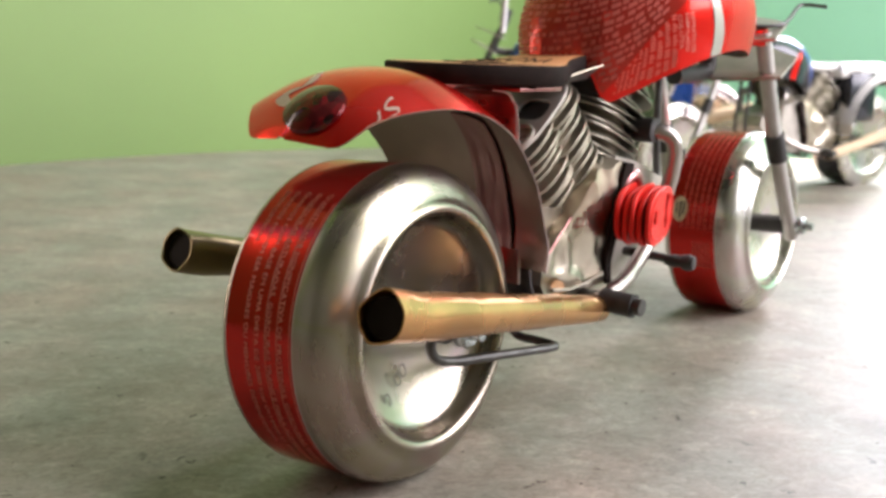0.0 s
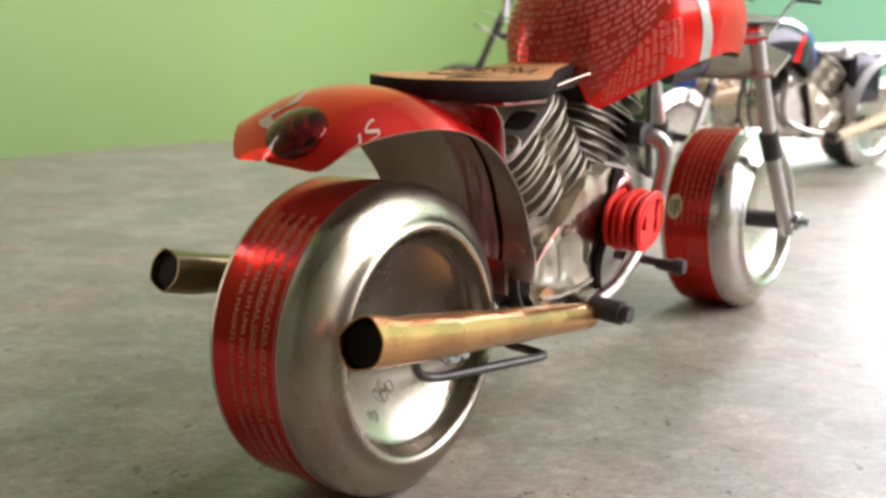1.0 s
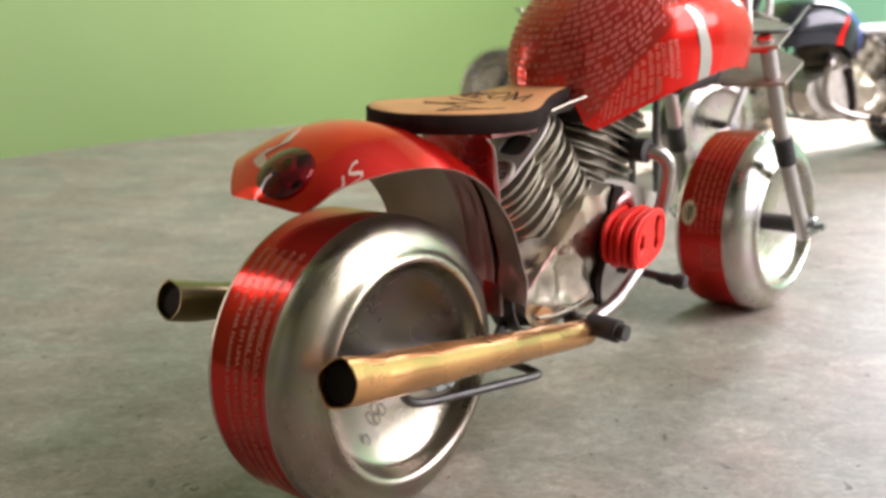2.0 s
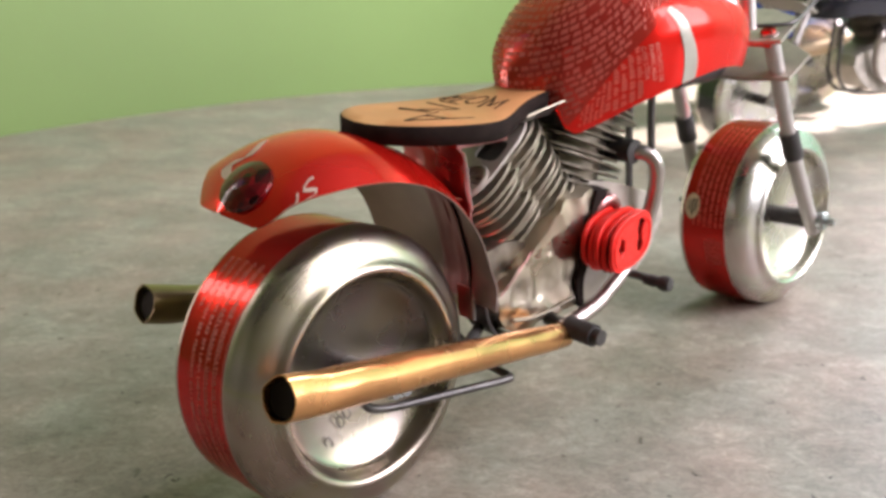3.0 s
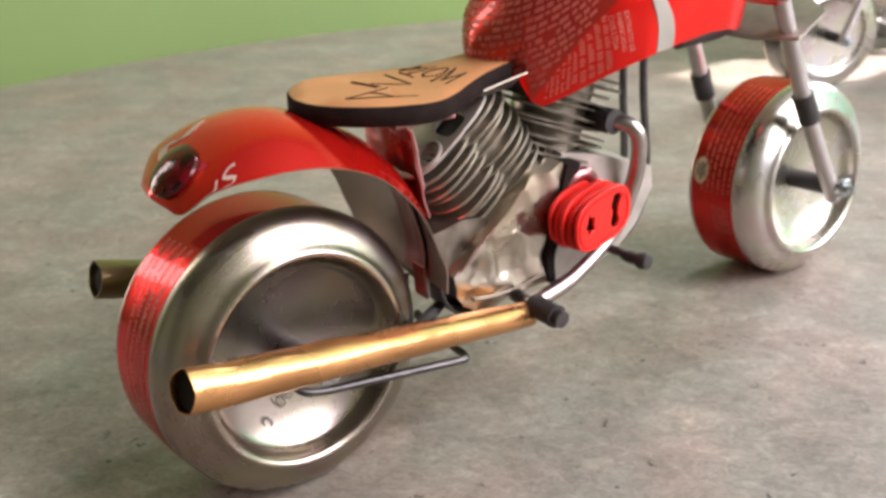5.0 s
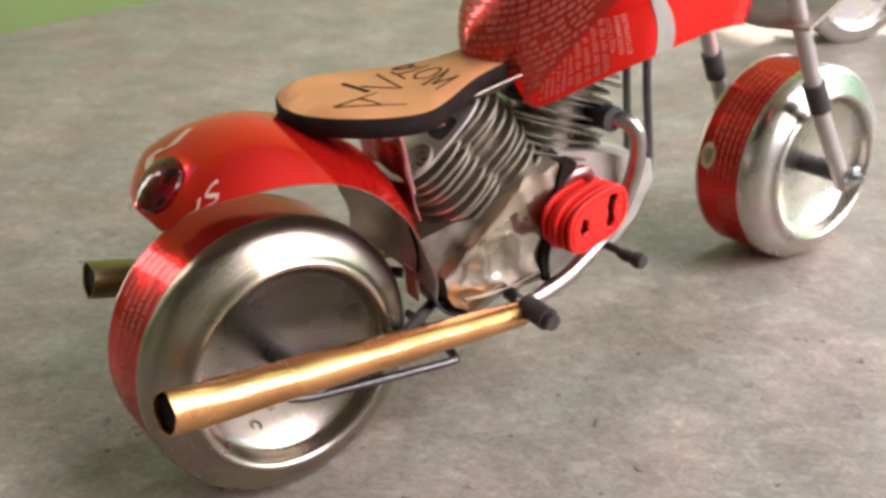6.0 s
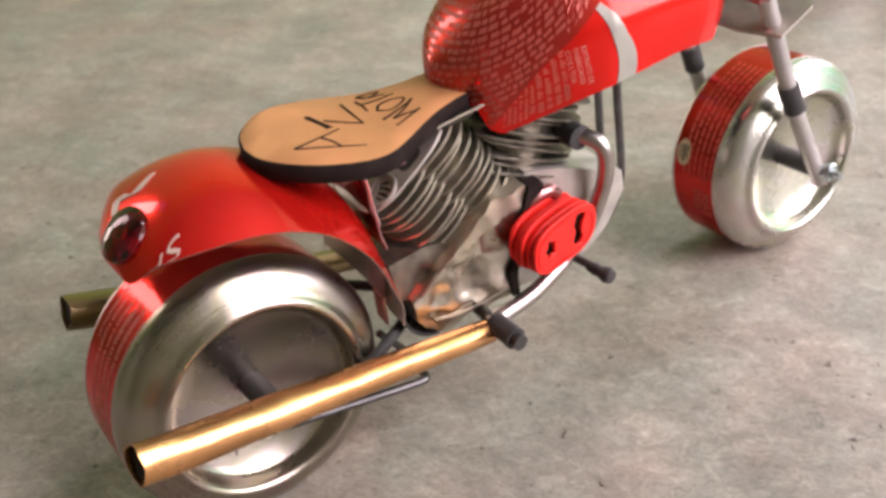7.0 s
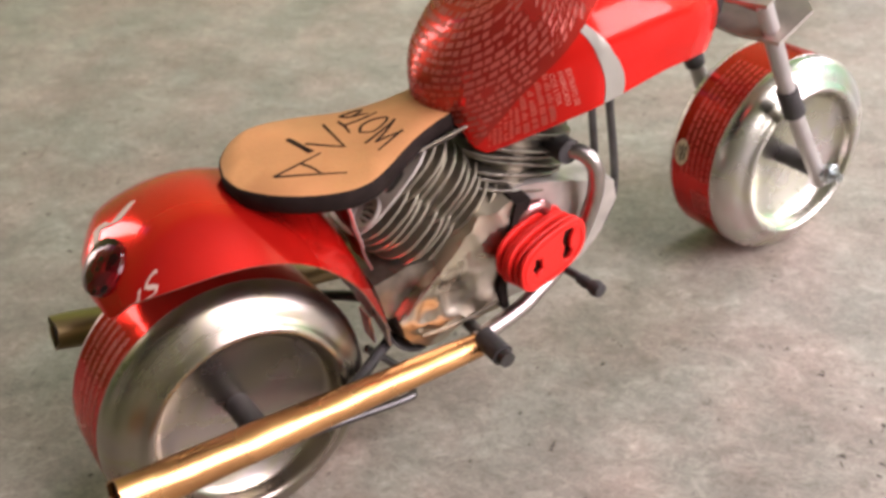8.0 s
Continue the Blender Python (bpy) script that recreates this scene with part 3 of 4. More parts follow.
def guard_point(u, v):
    """u along the guard from its tail, v across from left to right."""
    rows = [(y, ze, y + (0 if i < 6 else 0.7 * (i - 5)), zc, w) for i, (y, ze, zc, w) in enumerate(GUARD)]
    rows += [(ye, ze, yc, zc, 24.5) for ye, ze, yc, zc in GUARD_FRONT[1:]]
    f = u * (len(rows) - 1)
    i = min(int(f), len(rows) - 2)
    f -= i
    p = [rows[max(0, min(len(rows) - 1, k))] for k in (i - 1, i, i + 1, i + 2)]
    if i == 0:
        p[0], p[3] = [2 * x - y for x, y in zip(p[1], p[2])], [2 * y - x for x, y in zip(p[1], p[2])]
    c = [0.5 * (2 * b + (cc - a) * f + (2 * a - 5 * b + 4 * cc - d) * f * f + (3 * b - a - 3 * cc + d) * f ** 3) for a, b, cc, d in zip(*p)]
    s = 2 * v - 1
    k = 1 - abs(s) ** 2.2
    side = 1 - 0.3 * max(0.0, 1 - u / 0.2) if s < 0 else 1   # the tail is cut narrower on the left
    return (c[4] * s * side, c[0] + (c[2] - c[0]) * k, c[1] + (c[3] - c[1]) * k)


# stations of the fuel tank: y, lower half width, lower z, widest half width, its z, top z
TANK = [(64.4, 0.0, 92.5, 0.0, 95, 97.0), (65.0, 4.5, 91.5, 5.5, 95.6, 100.2), (67.0, 9.2, 90.4, 11.3, 97.6, 104.0), (69.6, 12.8, 89.2, 16, 99.8, 108.0), (72.2, 14.4, 83.2, 18.4, 101.0, 111.0), (75.0, 16.2, 81.4, 20.8, 102.2, 113.6),
        (80, 20.5, 84.5, 25, 104, 117.2), (88, 27.5, 90.0, 30.5, 106.5, 121.5), (97, 32.3, 94.0, 33.5, 108, 124.8), (108, 32.6, 96.0, 34, 108.5, 126.5), (119, 31.5, 97, 33, 108, 126), (128, 30, 96.5, 31.5, 107, 123.5), (136, 27, 95, 28.5, 104.5, 119),
        (143, 21.5, 94.5, 23, 102.5, 113), (148, 14, 95, 15, 100, 106), (150.5, 6, 96, 6.5, 98, 100)]


def tank_point(u, v, lift=0.0):
    """u from rear to front, v round from the right lower edge over the top to the left lower edge."""
    f = max(0.0, min(1.0, u)) * (len(TANK) - 1)
    i = min(int(f), len(TANK) - 2)
    f -= i
    y, wb, zb, wm, zm, zt = [a + (b - a) * f for a, b in zip(TANK[i], TANK[i + 1])]
    s = 1 - 2 * v
    a = abs(s)
    if a > 0.62:
        k = (1 - a) / 0.38
        x, z = wb + (wm - wb) * math.sin(k * math.pi / 2), zb + (zm - zb) * k
    else:
        b = a / 0.62 * math.pi / 2
        x, z = wm * math.sin(b) ** 0.85, zm + (zt - zm) * math.cos(b) ** 0.9 if b < math.pi / 2 - 1e-6 else zm
    return Vector((x if s > 0 else -0.72 * x, y, z))   # the left side is pressed in


def tank_skin(u, v, lift):
    p = tank_point(u, v)
    a = tank_point(u + 0.01, v) - tank_point(u - 0.01, v)
    b = tank_point(u, v + 0.01) - tank_point(u, v - 0.01)
    n = b.cross(a).normalized() if u > 0.004 else Vector((0, -1, 0))
    if n.dot(p - Vector((0, 105, 100))) < 0:
        n = -n
    k = min(1.0, max(0.0, u) / 0.07)
    n = (k * n + (1 - k) * Vector((0, -1, 0))).normalized()
    return p + lift * n


def motorcycle(m, look_of, full=True):
    """One model motorcycle. look_of: its materials and label."""
    c = look_of
    root = tagged(new("model_motorcycle"), c["label"], "model motorcycle", "model motorcycles on the table")
    root.matrix_world = m @ pose(0, 0, 0.00158, -0.7, 0, 0)
    rear = wheel("rear_wheel", root, (0.0048, -0.0029, 0.0337), (-3.1, 5.2), 35.5, 9.4, 19.4, c["band"], 21.5, 26, c["metal"])
    front = wheel("front_wheel", root, (0, 0.1921, 0.0342), (-2.8, 2.8), 33.4, 8.5, 17.8, c["band"], 21, 27, [LIT_METAL, LIT_METAL])
    if full:
        wheel_print(rear, front)

    # mudguard and tail light
    guard = part("rear_mudguard", sheet(guard_point, 60, 20, 0.35), [c["body"], INSIDE], root, c["guard"])
    here, du, dv = [Vector(guard_point(*q)) for q in ((0.148, 0.63), (0.178, 0.63), (0.148, 0.70))]
    along, across = (du - here).normalized(), (dv - here).normalized()
    up = across.cross(along).normalized()
    across = along.cross(up)
    tilt = Matrix.Translation((here + 0.7 * up) * 0.001) @ Matrix((across, along, up)).transposed().to_4x4()
    gem = lathe([(0, 1.7), (1.6, 1.6), (3.2, 1.15), (4.4, 0.55), (5.2, 0.0), (5.3, -1), (0, -1)], 20)
    put(gem, Matrix(((0, 1, 0, 0), (0, 0, 1, 0), (1, 0, 0, 0), (0, 0, 0, 1))))
    light = part("tail_light", gem, GEM, guard, "faceted ruby red oval tail light", angle=40)
    light.matrix_local = tilt @ Matrix.Diagonal((1.42, 1.30, 1.0, 1))
    ring = lathe([(5.15, 0.4), (5.35, 0.95), (5.6, 0.9), (5.75, 0.2), (5.75, -1.2), (5.15, -1.2)], 40, True)
    put(ring, Matrix(((0, 1, 0, 0), (0, 0, 1, 0), (1, 0, 0, 0), (0, 0, 0, 1))))
    ring = part("bezel", ring, ALU, guard, "thin bright metal ring")
    ring.matrix_local = light.matrix_local
    if full:
        guard_print(guard)

    # red strip that carries the seat and runs down ahead of the wheel
    def post(u, v):
        p = smooth_line([(0, 27, 85.4), (0, 31, 85.0), (0, 34.5, 83.6), (0, 36.8, 79), (0, 37.3, 73), (0, 38.6, 66), (0, 40.5, 58)], 4)
        f = u * (len(p) - 1)
        i = min(int(f), len(p) - 2)
        q = p[i].lerp(p[i + 1], f - i)
        return (1.0 + (2 * v - 1) * 12.5, q.y + 0.7 * noise.noise(Vector((v * 5, q.z / 5, 3))), q.z)
    part("seat_post", sheet(post, 40, 14, 0.5), [c["post"], c["post"]], root, c["post_label"])
    part("cut_edge", tube([(13.7, 35.8, 82), (13.7, 36.9, 78), (13.7, 37.5, 73), (13.7, 38.8, 66)], 0.32, 6), FORK, root, "bright cut edge of the strip")
    part("stay_strip", sheet(lambda u, v: (13.6 + 2.8 * (2 * v - 1), 36.4 + 0.5 * u, 46 - 9.0 * u), 8, 2, 0.5), [c["post"], c["post"]], root, c["post_label"])
    part("strip_edge", tube([(16.6, 36.6, 43), (16.6, 36.9, 37)], 0.3, 6), FORK, root, "bright cut edge of the strip")
    part("seat_base", box(-6, 21.5, 27, 44, 85.1, 86.2, 0.3), c["post"], root, "rosy metal strip under the seat")

    def inner(u, v, u0, u1, v0, v1, lift):
        return guard_skin(u0 + (u1 - u0) * u, v0 + (v1 - v0) * v, -lift)
    part("inner_strip", sheet(lambda u, v: inner(u, v, 0.60, 0.985, 0.53, 0.745, 0.9 + 0.35 * noise.noise(Vector((3 * u, 5 * v, 2)))), 24, 10, 0.3), [ROSY, ROSY], guard, "creased rosy strip inside the guard")
    part("strip_dimple", sheet(lambda u, v: inner(0.5 + 0.5 * v * math.cos(2 * math.pi * u), 0.5 + 0.5 * v * math.sin(2 * math.pi * u), 0.70, 0.80, 0.625, 0.70, 1.5 - 0.7 * v * v), 20, 5, 0.2), [ROSY, ROSY], guard, "pressed oval dimple")
    # No gap is cut here: a near-black sheet paints its shade.
    part("slot", sheet(lambda u, v: inner(u, v, 0.80, 0.905, 0.748, 0.748 + 0.012 * math.sin(math.pi * (0.06 + 0.88 * u)), 0.75), 10, 3, 0.2), [HOLLOW_SHADE, HOLLOW_SHADE], guard, "dark sheet painted as the shaded gap beside the strip")

    # seat
    right = smooth_line([(1.4, 11.0, 0), (8, 12.0, 0), (14, 15.6, 0), (19, 20.6, 0), (23, 26.6, 0), (25.4, 33, 0), (25.2, 39, 0), (22.4, 45, 0), (18.6, 51, 0), (15.4, 57, 0), (13.4, 63, 0), (12.6, 68, 0)], 3)
    left = smooth_line([(1.4, 11.0, 0), (-6.2, 12.8, 0), (-12.6, 17, 0), (-16.2, 21.5, 0), (-17.6, 26.4, 0), (-16.4, 33, 0), (-14.2, 39, 0), (-9.8, 47, 0), (-7.2, 56, 0), (-6.4, 68, 0)], 3)
    line = [(p.x, p.y) for p in right] + [(p.x, p.y) for p in left[:0:-1]]
    seat_bm = plate(line, [], 4.8, 0.5)
    bmesh.ops.triangulate(seat_bm, faces=seat_bm.faces[:])
    bmesh.ops.subdivide_edges(seat_bm, edges=[e for e in seat_bm.edges if e.calc_length() > 6], cuts=2)

    def rise(y):
        return 0.05 * max(0.0, y - 38) + 0.0014 * max(0.0, y - 38) ** 2
    for f in seat_bm.faces:
        f.material_index = 0 if f.calc_center_median().z > 4.6 and abs(f.normal.z) > 0.9 else 1
    for v in seat_bm.verts:
        v.co.z += 86.4 + rise(v.co.y)
    seat = part("seat", seat_bm, [c["seat"], BURNT if full else c["seat"]], root, c["seat_label"], angle=50)
    if full:
        # "AZ MOTO", scratched by hand
        strokes = [[(7.3, 21.8), (11.6, 29), (16.2, 36.6)], [(7.3, 21.8), (5.6, 28.5), (3.8, 35.2)], [(5.9, 29.4), (9.2, 30.8), (13.0, 31.6)],
                   [(-7.2, 31.2), (-2.4, 32.4), (2.4, 33.2)], [(-6.6, 31.8), (-1.9, 33.0), (2.0, 34.2)], [(-2.2, 34.0), (1.2, 37.6), (5.2, 41.2)], [(-8.2, 41.4), (-2, 41.3), (5.2, 41.2)],
                   [(6.6, 46.4), (4.2, 52.2), (1.8, 57.0)], [(1.8, 57.0), (5.0, 52.6), (7.6, 48.6)], [(7.6, 48.6), (7.8, 52.6), (7.8, 56.0)], [(7.8, 56.0), (9.4, 51.8), (11.2, 47.4)],
                   [(1.2, 47.6), (-1.6, 49.2), (-2.0, 52.6), (-0.8, 55.8), (1.4, 54.4), (2.6, 50.4), (1.2, 47.6)],
                   [(-7.6, 45.6), (-4.2, 45.9), (-0.6, 45.6)], [(-4.8, 46.2), (-4.7, 51), (-4.6, 55.2)],
                   [(-10.0, 47.2), (-9.0, 50.6), (-8.6, 53.0)], [(-9.6, 46.8), (-7.4, 48.8), (-8.0, 52.4)], [(-7.4, 49.2), (-6.4, 51.6), (-5.8, 53.2)]]
        for k, line in enumerate(strokes):
            t = tube([(x + 0.25 * math.sin(3 * k + y) + (1.6 if k < 7 else 2.4), y - (0.5 if k < 7 else 1.1), 0) for x, y in line], (0.46, 0.30) if k != 3 else (0.75, 0.55), 6, steps=6)
            for v in t.verts:
                v.co.z = v.co.z * 0.5 + 91.2 + rise(v.co.y)
            part("burnt_stroke", t, SCORCH, seat, "dark line of lettering burnt into the seat")

    # fuel tank
    tank = part("fuel_tank", sheet(lambda u, v: tank_point(u, 1 - v), 52, 40, 0.4), [c["tank"], INSIDE], root, c["tank_label"])
    floor_line = [tank_point(i / 26, 0.005) for i in range(27)]
    bm = bmesh.new()
    a = [bm.verts.new((p.x - 0.8, p.y, p.z + 0.8)) for p in floor_line]
    b = [bm.verts.new((-0.72 * p.x + 0.8, p.y, p.z + 0.8)) for p in floor_line]
    for i in range(26):
        bm.faces.new((a[i], a[i + 1], b[i + 1], b[i]))
    bmesh.ops.solidify(bm, geom=bm.faces[:], thickness=0.5)
    part("tank_floor", bm, RUBBER, tank, "dark underside of the tank")
    tank_trim(tank, c, full)
    if not full:
        tank.location.z = -0.013

    # cylinders of stacked can tabs
    cyl = part("rear_cylinder", put(plate(oval(30, 24, 20), [], 29), Matrix.Translation((1, 0, 0)) @ ROT_X), FIN_WORN, root, "engine cylinder of stacked can tabs")
    # local axis x points down and ahead through the stack
    ax = Matrix(((0, 0, 1, 0), (0.64, 0.77, 0, 0), (-0.77, 0.64, 0, 0), (0, 0, 0, 1)))
    cyl.matrix_local = Matrix.Translation((0, 0.0510, 0.0772)) @ ax
    for count, start, length, width, at in ((10, 0.4, 24.5, 28.0, 6.2), (11, 1.6, 25.0, 29.0, -6.0)):
        first = part("fin", put(plate(oval(length, width, 26, at, 0, 2.6), [], 0.95, 0.2), Matrix.Translation((start, 0, 0)) @ ROT_X), FIN_METAL, cyl)
        for i in range(1, count):
            o = new("fin", first.data)
            o.parent = cyl
            o.matrix_local = pose(0.0028 * i, 0.0007 * math.sin(i * 2.3 + at), 0.0008 * math.sin(i * 1.7), 1.8 * math.sin(i * 3.1 + at), 1.4 * math.sin(i * 5.3), 1.2 * math.sin(i * 4.1))
    head = plate(oval(33, 29.5, 28, -1, 0.4, 3.4), [oval(7.6, 8.8, 14, 1.3, 8.2, 3.6), [(-12.0, 9.0), (-8.6, 6.6), (-6.6, 8.4), (-7.0, 11.4), (-9.6, 12.8), (-11.6, 11.6)]], 0.9, 0.15)
    part("head_plate", put(head, Matrix.Translation((-2.2, 0, 0)) @ ROT_X), PLATE_METAL, cyl, "metal tab with a square hole")
    # Black plate below the head plate gives its hole a painted shade.
    part("hole_shade", put(plate(oval(27, 22, 18, -3, 2, 3.0), [], 0.3), Matrix.Translation((-1.0, 0, 0)) @ ROT_X), RUBBER, cyl, "dark plate painted as the shade inside the hole")
    part("boss", joined(put(lathe([(3.9, -2.7), (4.4, -2.9), (4.8, -2.6), (4.8, -2.1), (3.9, -2.1)], 20, True), pose(0, -9.2, 9.7)), *[tube([(-1.4, -12.2 + 1.7 * i, 7.4), (-1.7, -11.0 + 1.7 * i, 9.6), (-1.4, -10.6 + 1.7 * i, 12.0)], 0.55, 8) for i in range(3)]), PLATE_METAL, cyl, "ringed opening with metal strands inside")
    # Added black filler stands in for the shade between the cylinders.
    part("dark_filler", box(-8, 8, 70.5, 79.5, 63.0, 68.5, 0.8), RUBBER, root, "black block put in for the dark space between the cylinders")
    fin_b = plate(oval(36, 26, 34, 0, 0, 2.7), [], 0.8, 0.15)
    cyl = part("front_cylinder", lathe([(0, 1), (11, 1), (11, 25), (0, 25)], 20), FIN_WORN, root, "engine cylinder of stacked can tabs")
    ax = Matrix(((0, 0, 1, 0), (-0.36, 0.933, 0, 0), (-0.933, -0.36, 0, 0), (0, 0, 0, 1)))
    cyl.matrix_local = Matrix.Translation((0, 0.0945, 0.0868)) @ ax
    first = part("fin", put(fin_b, ROT_X), FIN_WORN, cyl)
    for i in range(1, 11):
        o = new("fin", first.data)
        o.parent = cyl
        o.matrix_local = pose(0.0024 * i, 0.0012 * math.sin(i * 1.9), 0.0011 * math.sin(i * 2.7), 3.0 * math.sin(i * 2.1), 2.0 * math.sin(i * 4.3), 1.5 * math.sin(i * 3.3))

    # crankcase: folded sheet
    case = plate([(80.5, 65.6), (71.6, 64.3), (58, 53), (43.8, 40.8), (44.4, 35.5), (46.6, 31.6), (51.3, 29.3), (62, 29.8), (75.5, 31.6), (75.2, 40), (77.6, 50), (82.2, 62)], [], 33.5, 0)
    put(case, Matrix.Translation((-16, 0, 0)) @ ROT_X)
    case = crumpled(case, 1.15, 10.0, 3.1, 2.0)
    # Upper faces take the gold tone: a sheen put into the metal's colour.
    for f in case.faces:
        q = f.calc_center_median()
        f.material_index = 1 if q.z > 47.5 + 0.38 * (q.y - 50) + 2.0 * noise.noise(q / 9) else 0
    crank = part("crankcase", case, [CASE_METAL, GOLD_SHEEN], root, "folded shiny metal crankcase", angle=34)
    part("red_edge", tube([(17.4, 57.6, 52.0), (17.9, 51.0, 46.6), (17.8, 44.4, 40.8)], 0.2, 6), c["post"], crank, "red cut edge of the folded sheet")
    part("case_seam", tube([(18.0, 50.0, 33.4), (18.1, 60, 32.6), (18.0, 74.0, 34.4)], 0.5, 6), FIN_WORN, crank, "pressed seam along the lower edge")
    back = plate([(39.8, 53), (41.8, 41.5), (44.5, 39.8), (57.5, 51.6), (58, 54), (49, 55)], [], 28, 0)
    put(back, Matrix.Translation((-14, 0, 0)) @ ROT_X)
    part("rear_case", crumpled(back, 0.3, 12.0, 5.3, 3.0), FIN_WORN, root, "dull metal block behind the crankcase", angle=34)
    part("black_strap", sheet(lambda u, v: (8 + 9.5 * v, 40.6 + 9.6 * u * u + 1.0 * u, 41.5 - 12.6 * math.sin(0.5 * math.pi * u)), 12, 3, 0.7), [RUBBER, RUBBER], root, "black strap under the crankcase")
    case = plate([(83.5, 66.5), (96, 63.5), (107.5, 59.5), (117.5, 56), (119, 49), (113, 40), (106, 33.5), (98, 30.5), (80.5, 29.5), (78.0, 41), (82.4, 55)], [], 28, 0)
    put(case, Matrix.Translation((-14, 0, 0)) @ ROT_X)
    gear = part("gearcase", crumpled(case, 0.4, 16.0, 7.7), PLATE_METAL, root, "pale metal gear case")
    part("pink_sleeve", tube([(17.0, 81.5, 56.5), (17.6, 84.2, 60.2), (17.6, 88.5, 60.8), (16.8, 91.8, 58.2)], 2.0, 12), POST, gear, "curved rosy metal sleeve over the tabs")

    # red stack of tabs on the right side
    filt = part("air_filter", put(lathe([(0, -11), (5.2, -11), (5.2, -0.6), (0, -0.6)], 20), pose(0, 0, 0)), c["filter"], root, "red painted stack of can tabs")
    filt.matrix_local = Matrix.Translation((0.0266, 0.0868, 0.0507)) @ pose(0, 0, 0, 0, 0, 15)
    star = [(-6.6 + r * math.cos(q), 0.2 + 1.35 * r * math.sin(q)) for q, r in ((2 * math.pi * i / 10, 2.4 if i % 2 else 1.5) for i in range(10))]
    slot = [(3.8, -4.4), (6.2, -5.0), (7.4, -3.0), (6.6, -0.8), (7.2, 1.6), (8.8, 3.4), (7.2, 5.2), (4.6, 5.0), (3.4, 2.4), (4.2, 0.2), (3.2, -2.2)]
    tab = plate(oval(26.6, 15.6, 30, 0, 0, 2.7), [star, slot], 1.35, 0.28)
    ridge = plate(oval(24.2, 13.2, 30, 0, 0, 2.7), [oval(22.6, 11.8, 30, 0, 0, 2.7)], 0.35)
    first = part("tab", put(tab, ROT_X @ pose(0, 0, 0, 0, 0, 3)), c["filter"], filt)
    part("tab_rim", put(ridge, Matrix.Translation((1.3, 0, 0)) @ ROT_X @ pose(0, 0, 0, 0, 0, 3)), c["filter"], filt, "raised rim of the outer tab")
    for i in range(1, 5):
        o = new("tab", first.data)
        o.parent = filt
        o.matrix_local = pose(-0.00215 * i, 0.0005 * math.sin(i * 2.1), 0.0004 * math.sin(i * 3.7), 1.2 * math.sin(i * 1.3), 1.5 * math.sin(i * 2.9), 1.2 * math.sin(i * 4.7))
    # Dark plate behind the outer tab paints the shade seen through its holes.
    part("tab_hole_shade", put(plate(oval(24, 11.6, 20, 0, 0, 2.7), [], 0.5), Matrix.Translation((-0.9, 0, 0)) @ ROT_X @ pose(0, 0, 0, 0, 0, 3)), HOLLOW_SHADE, filt, "dark plate painted as the shade behind the holes")

    strip = put(plate([(75.2, 31.5), (77.4, 31.5), (77.2, 40), (80.4, 49.6), (86.0, 64.5), (81.0, 65.4), (76.9, 50.4), (74.2, 40)], [], 36.2, 0), Matrix.Translation((-17.2, 0, 0)) @ ROT_X)
    part("gasket", crumpled(strip, 0.5, 9.0, 1.9), BURNT, root, "dark folded strip between the engine cases", angle=60)
    rail = [(15.4, 50.6, 87.3), (15.4, 56, 88.4), (15.8, 62, 89.8), (16.6, 69.6, 91.4)]
    part("seat_rail", tube(rail, 0.3, 8), FIN_METAL, root, "thin bright metal edge under the seat")
    part("seat_bracket", sheet(lambda u, v: (15.0 + 1.2 * u - 2.5 * v, 50.8 + 18.6 * u - 3.0 * v * u, 87.2 + 4.1 * u - (1.5 + 2.2 * u) * v), 10, 5, 0.4), [WIRE, WIRE], root, "dark shiny folded plate below the seat")

    # exhausts
    for ends, mat, inner, lab in (([(41, -36.5, 47.2), (32, 14, 37), (23.5, 64, 27.2)], c["pipe"], HOLLOW_SHADE, "gold coloured rolled can exhaust pipe"),
                                  ([(-22.3, -36.5, 49.0), (-25.5, 14, 38), (-28, 64, 27.5)], c["pipe_l"], HOLLOW_SHADE, "dark gold rolled can exhaust pipe")):
        pipe = tube(ends, (5.0, 3.5), 26, 0.35, steps=14)
        for v in pipe.verts:
            near = max(0.0, 1 - (v.co.y - ends[0][1]) / 22)
            q = Vector((v.co.x / 6, v.co.y / 14, v.co.z / 6))
            v.co += Vector((noise.noise(q), 0.6 * near * noise.noise(q * 1.7), noise.noise(q + Vector((7, 3, 1))))) * (0.22 + 1.0 * near)
        ex = part("exhaust_pipe", pipe, mat, root, lab)
        # Dark plug just inside the mouth, painted as the pipe's inner shade.
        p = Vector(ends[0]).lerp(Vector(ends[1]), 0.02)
        part("bore_shade", tube([p, ends[1], Vector(ends[1]).lerp(Vector(ends[2]), 0.95)], (4.0, 2.8), 18), inner, ex)

    if not full:
        part("cushion", box(-16, 16, -6, 44, 82, 93, 3.5), c["seat"], seat, "thick padded cushion")
        part("side_panel", box(-19, 19, 8, 36, 50, 86, 2), c["panel"], root, "black side panel under the seat" if c["panel"] is BLACK else "blue side panel under the seat")

    # header pipe with its black cap
    for s in (1, -1):
        head = part("header_pipe", tube([(s * 13, 99.5, 72.6), (s * 17.5, 102.6, 72.4), (s * 20.4, 105.0, 69.8), (s * 20, 106.6, 63.5), (s * 18.5, 106.6, 55), (s * 17.4, 103, 44.5), (s * 18.2, 96.5, 38.4), (s * 20, 88, 34.6), (s * 22, 78, 31.6), (s * 23, 64, 29)], 2.35, 14), CHROME, root, "bent bright metal header pipe")
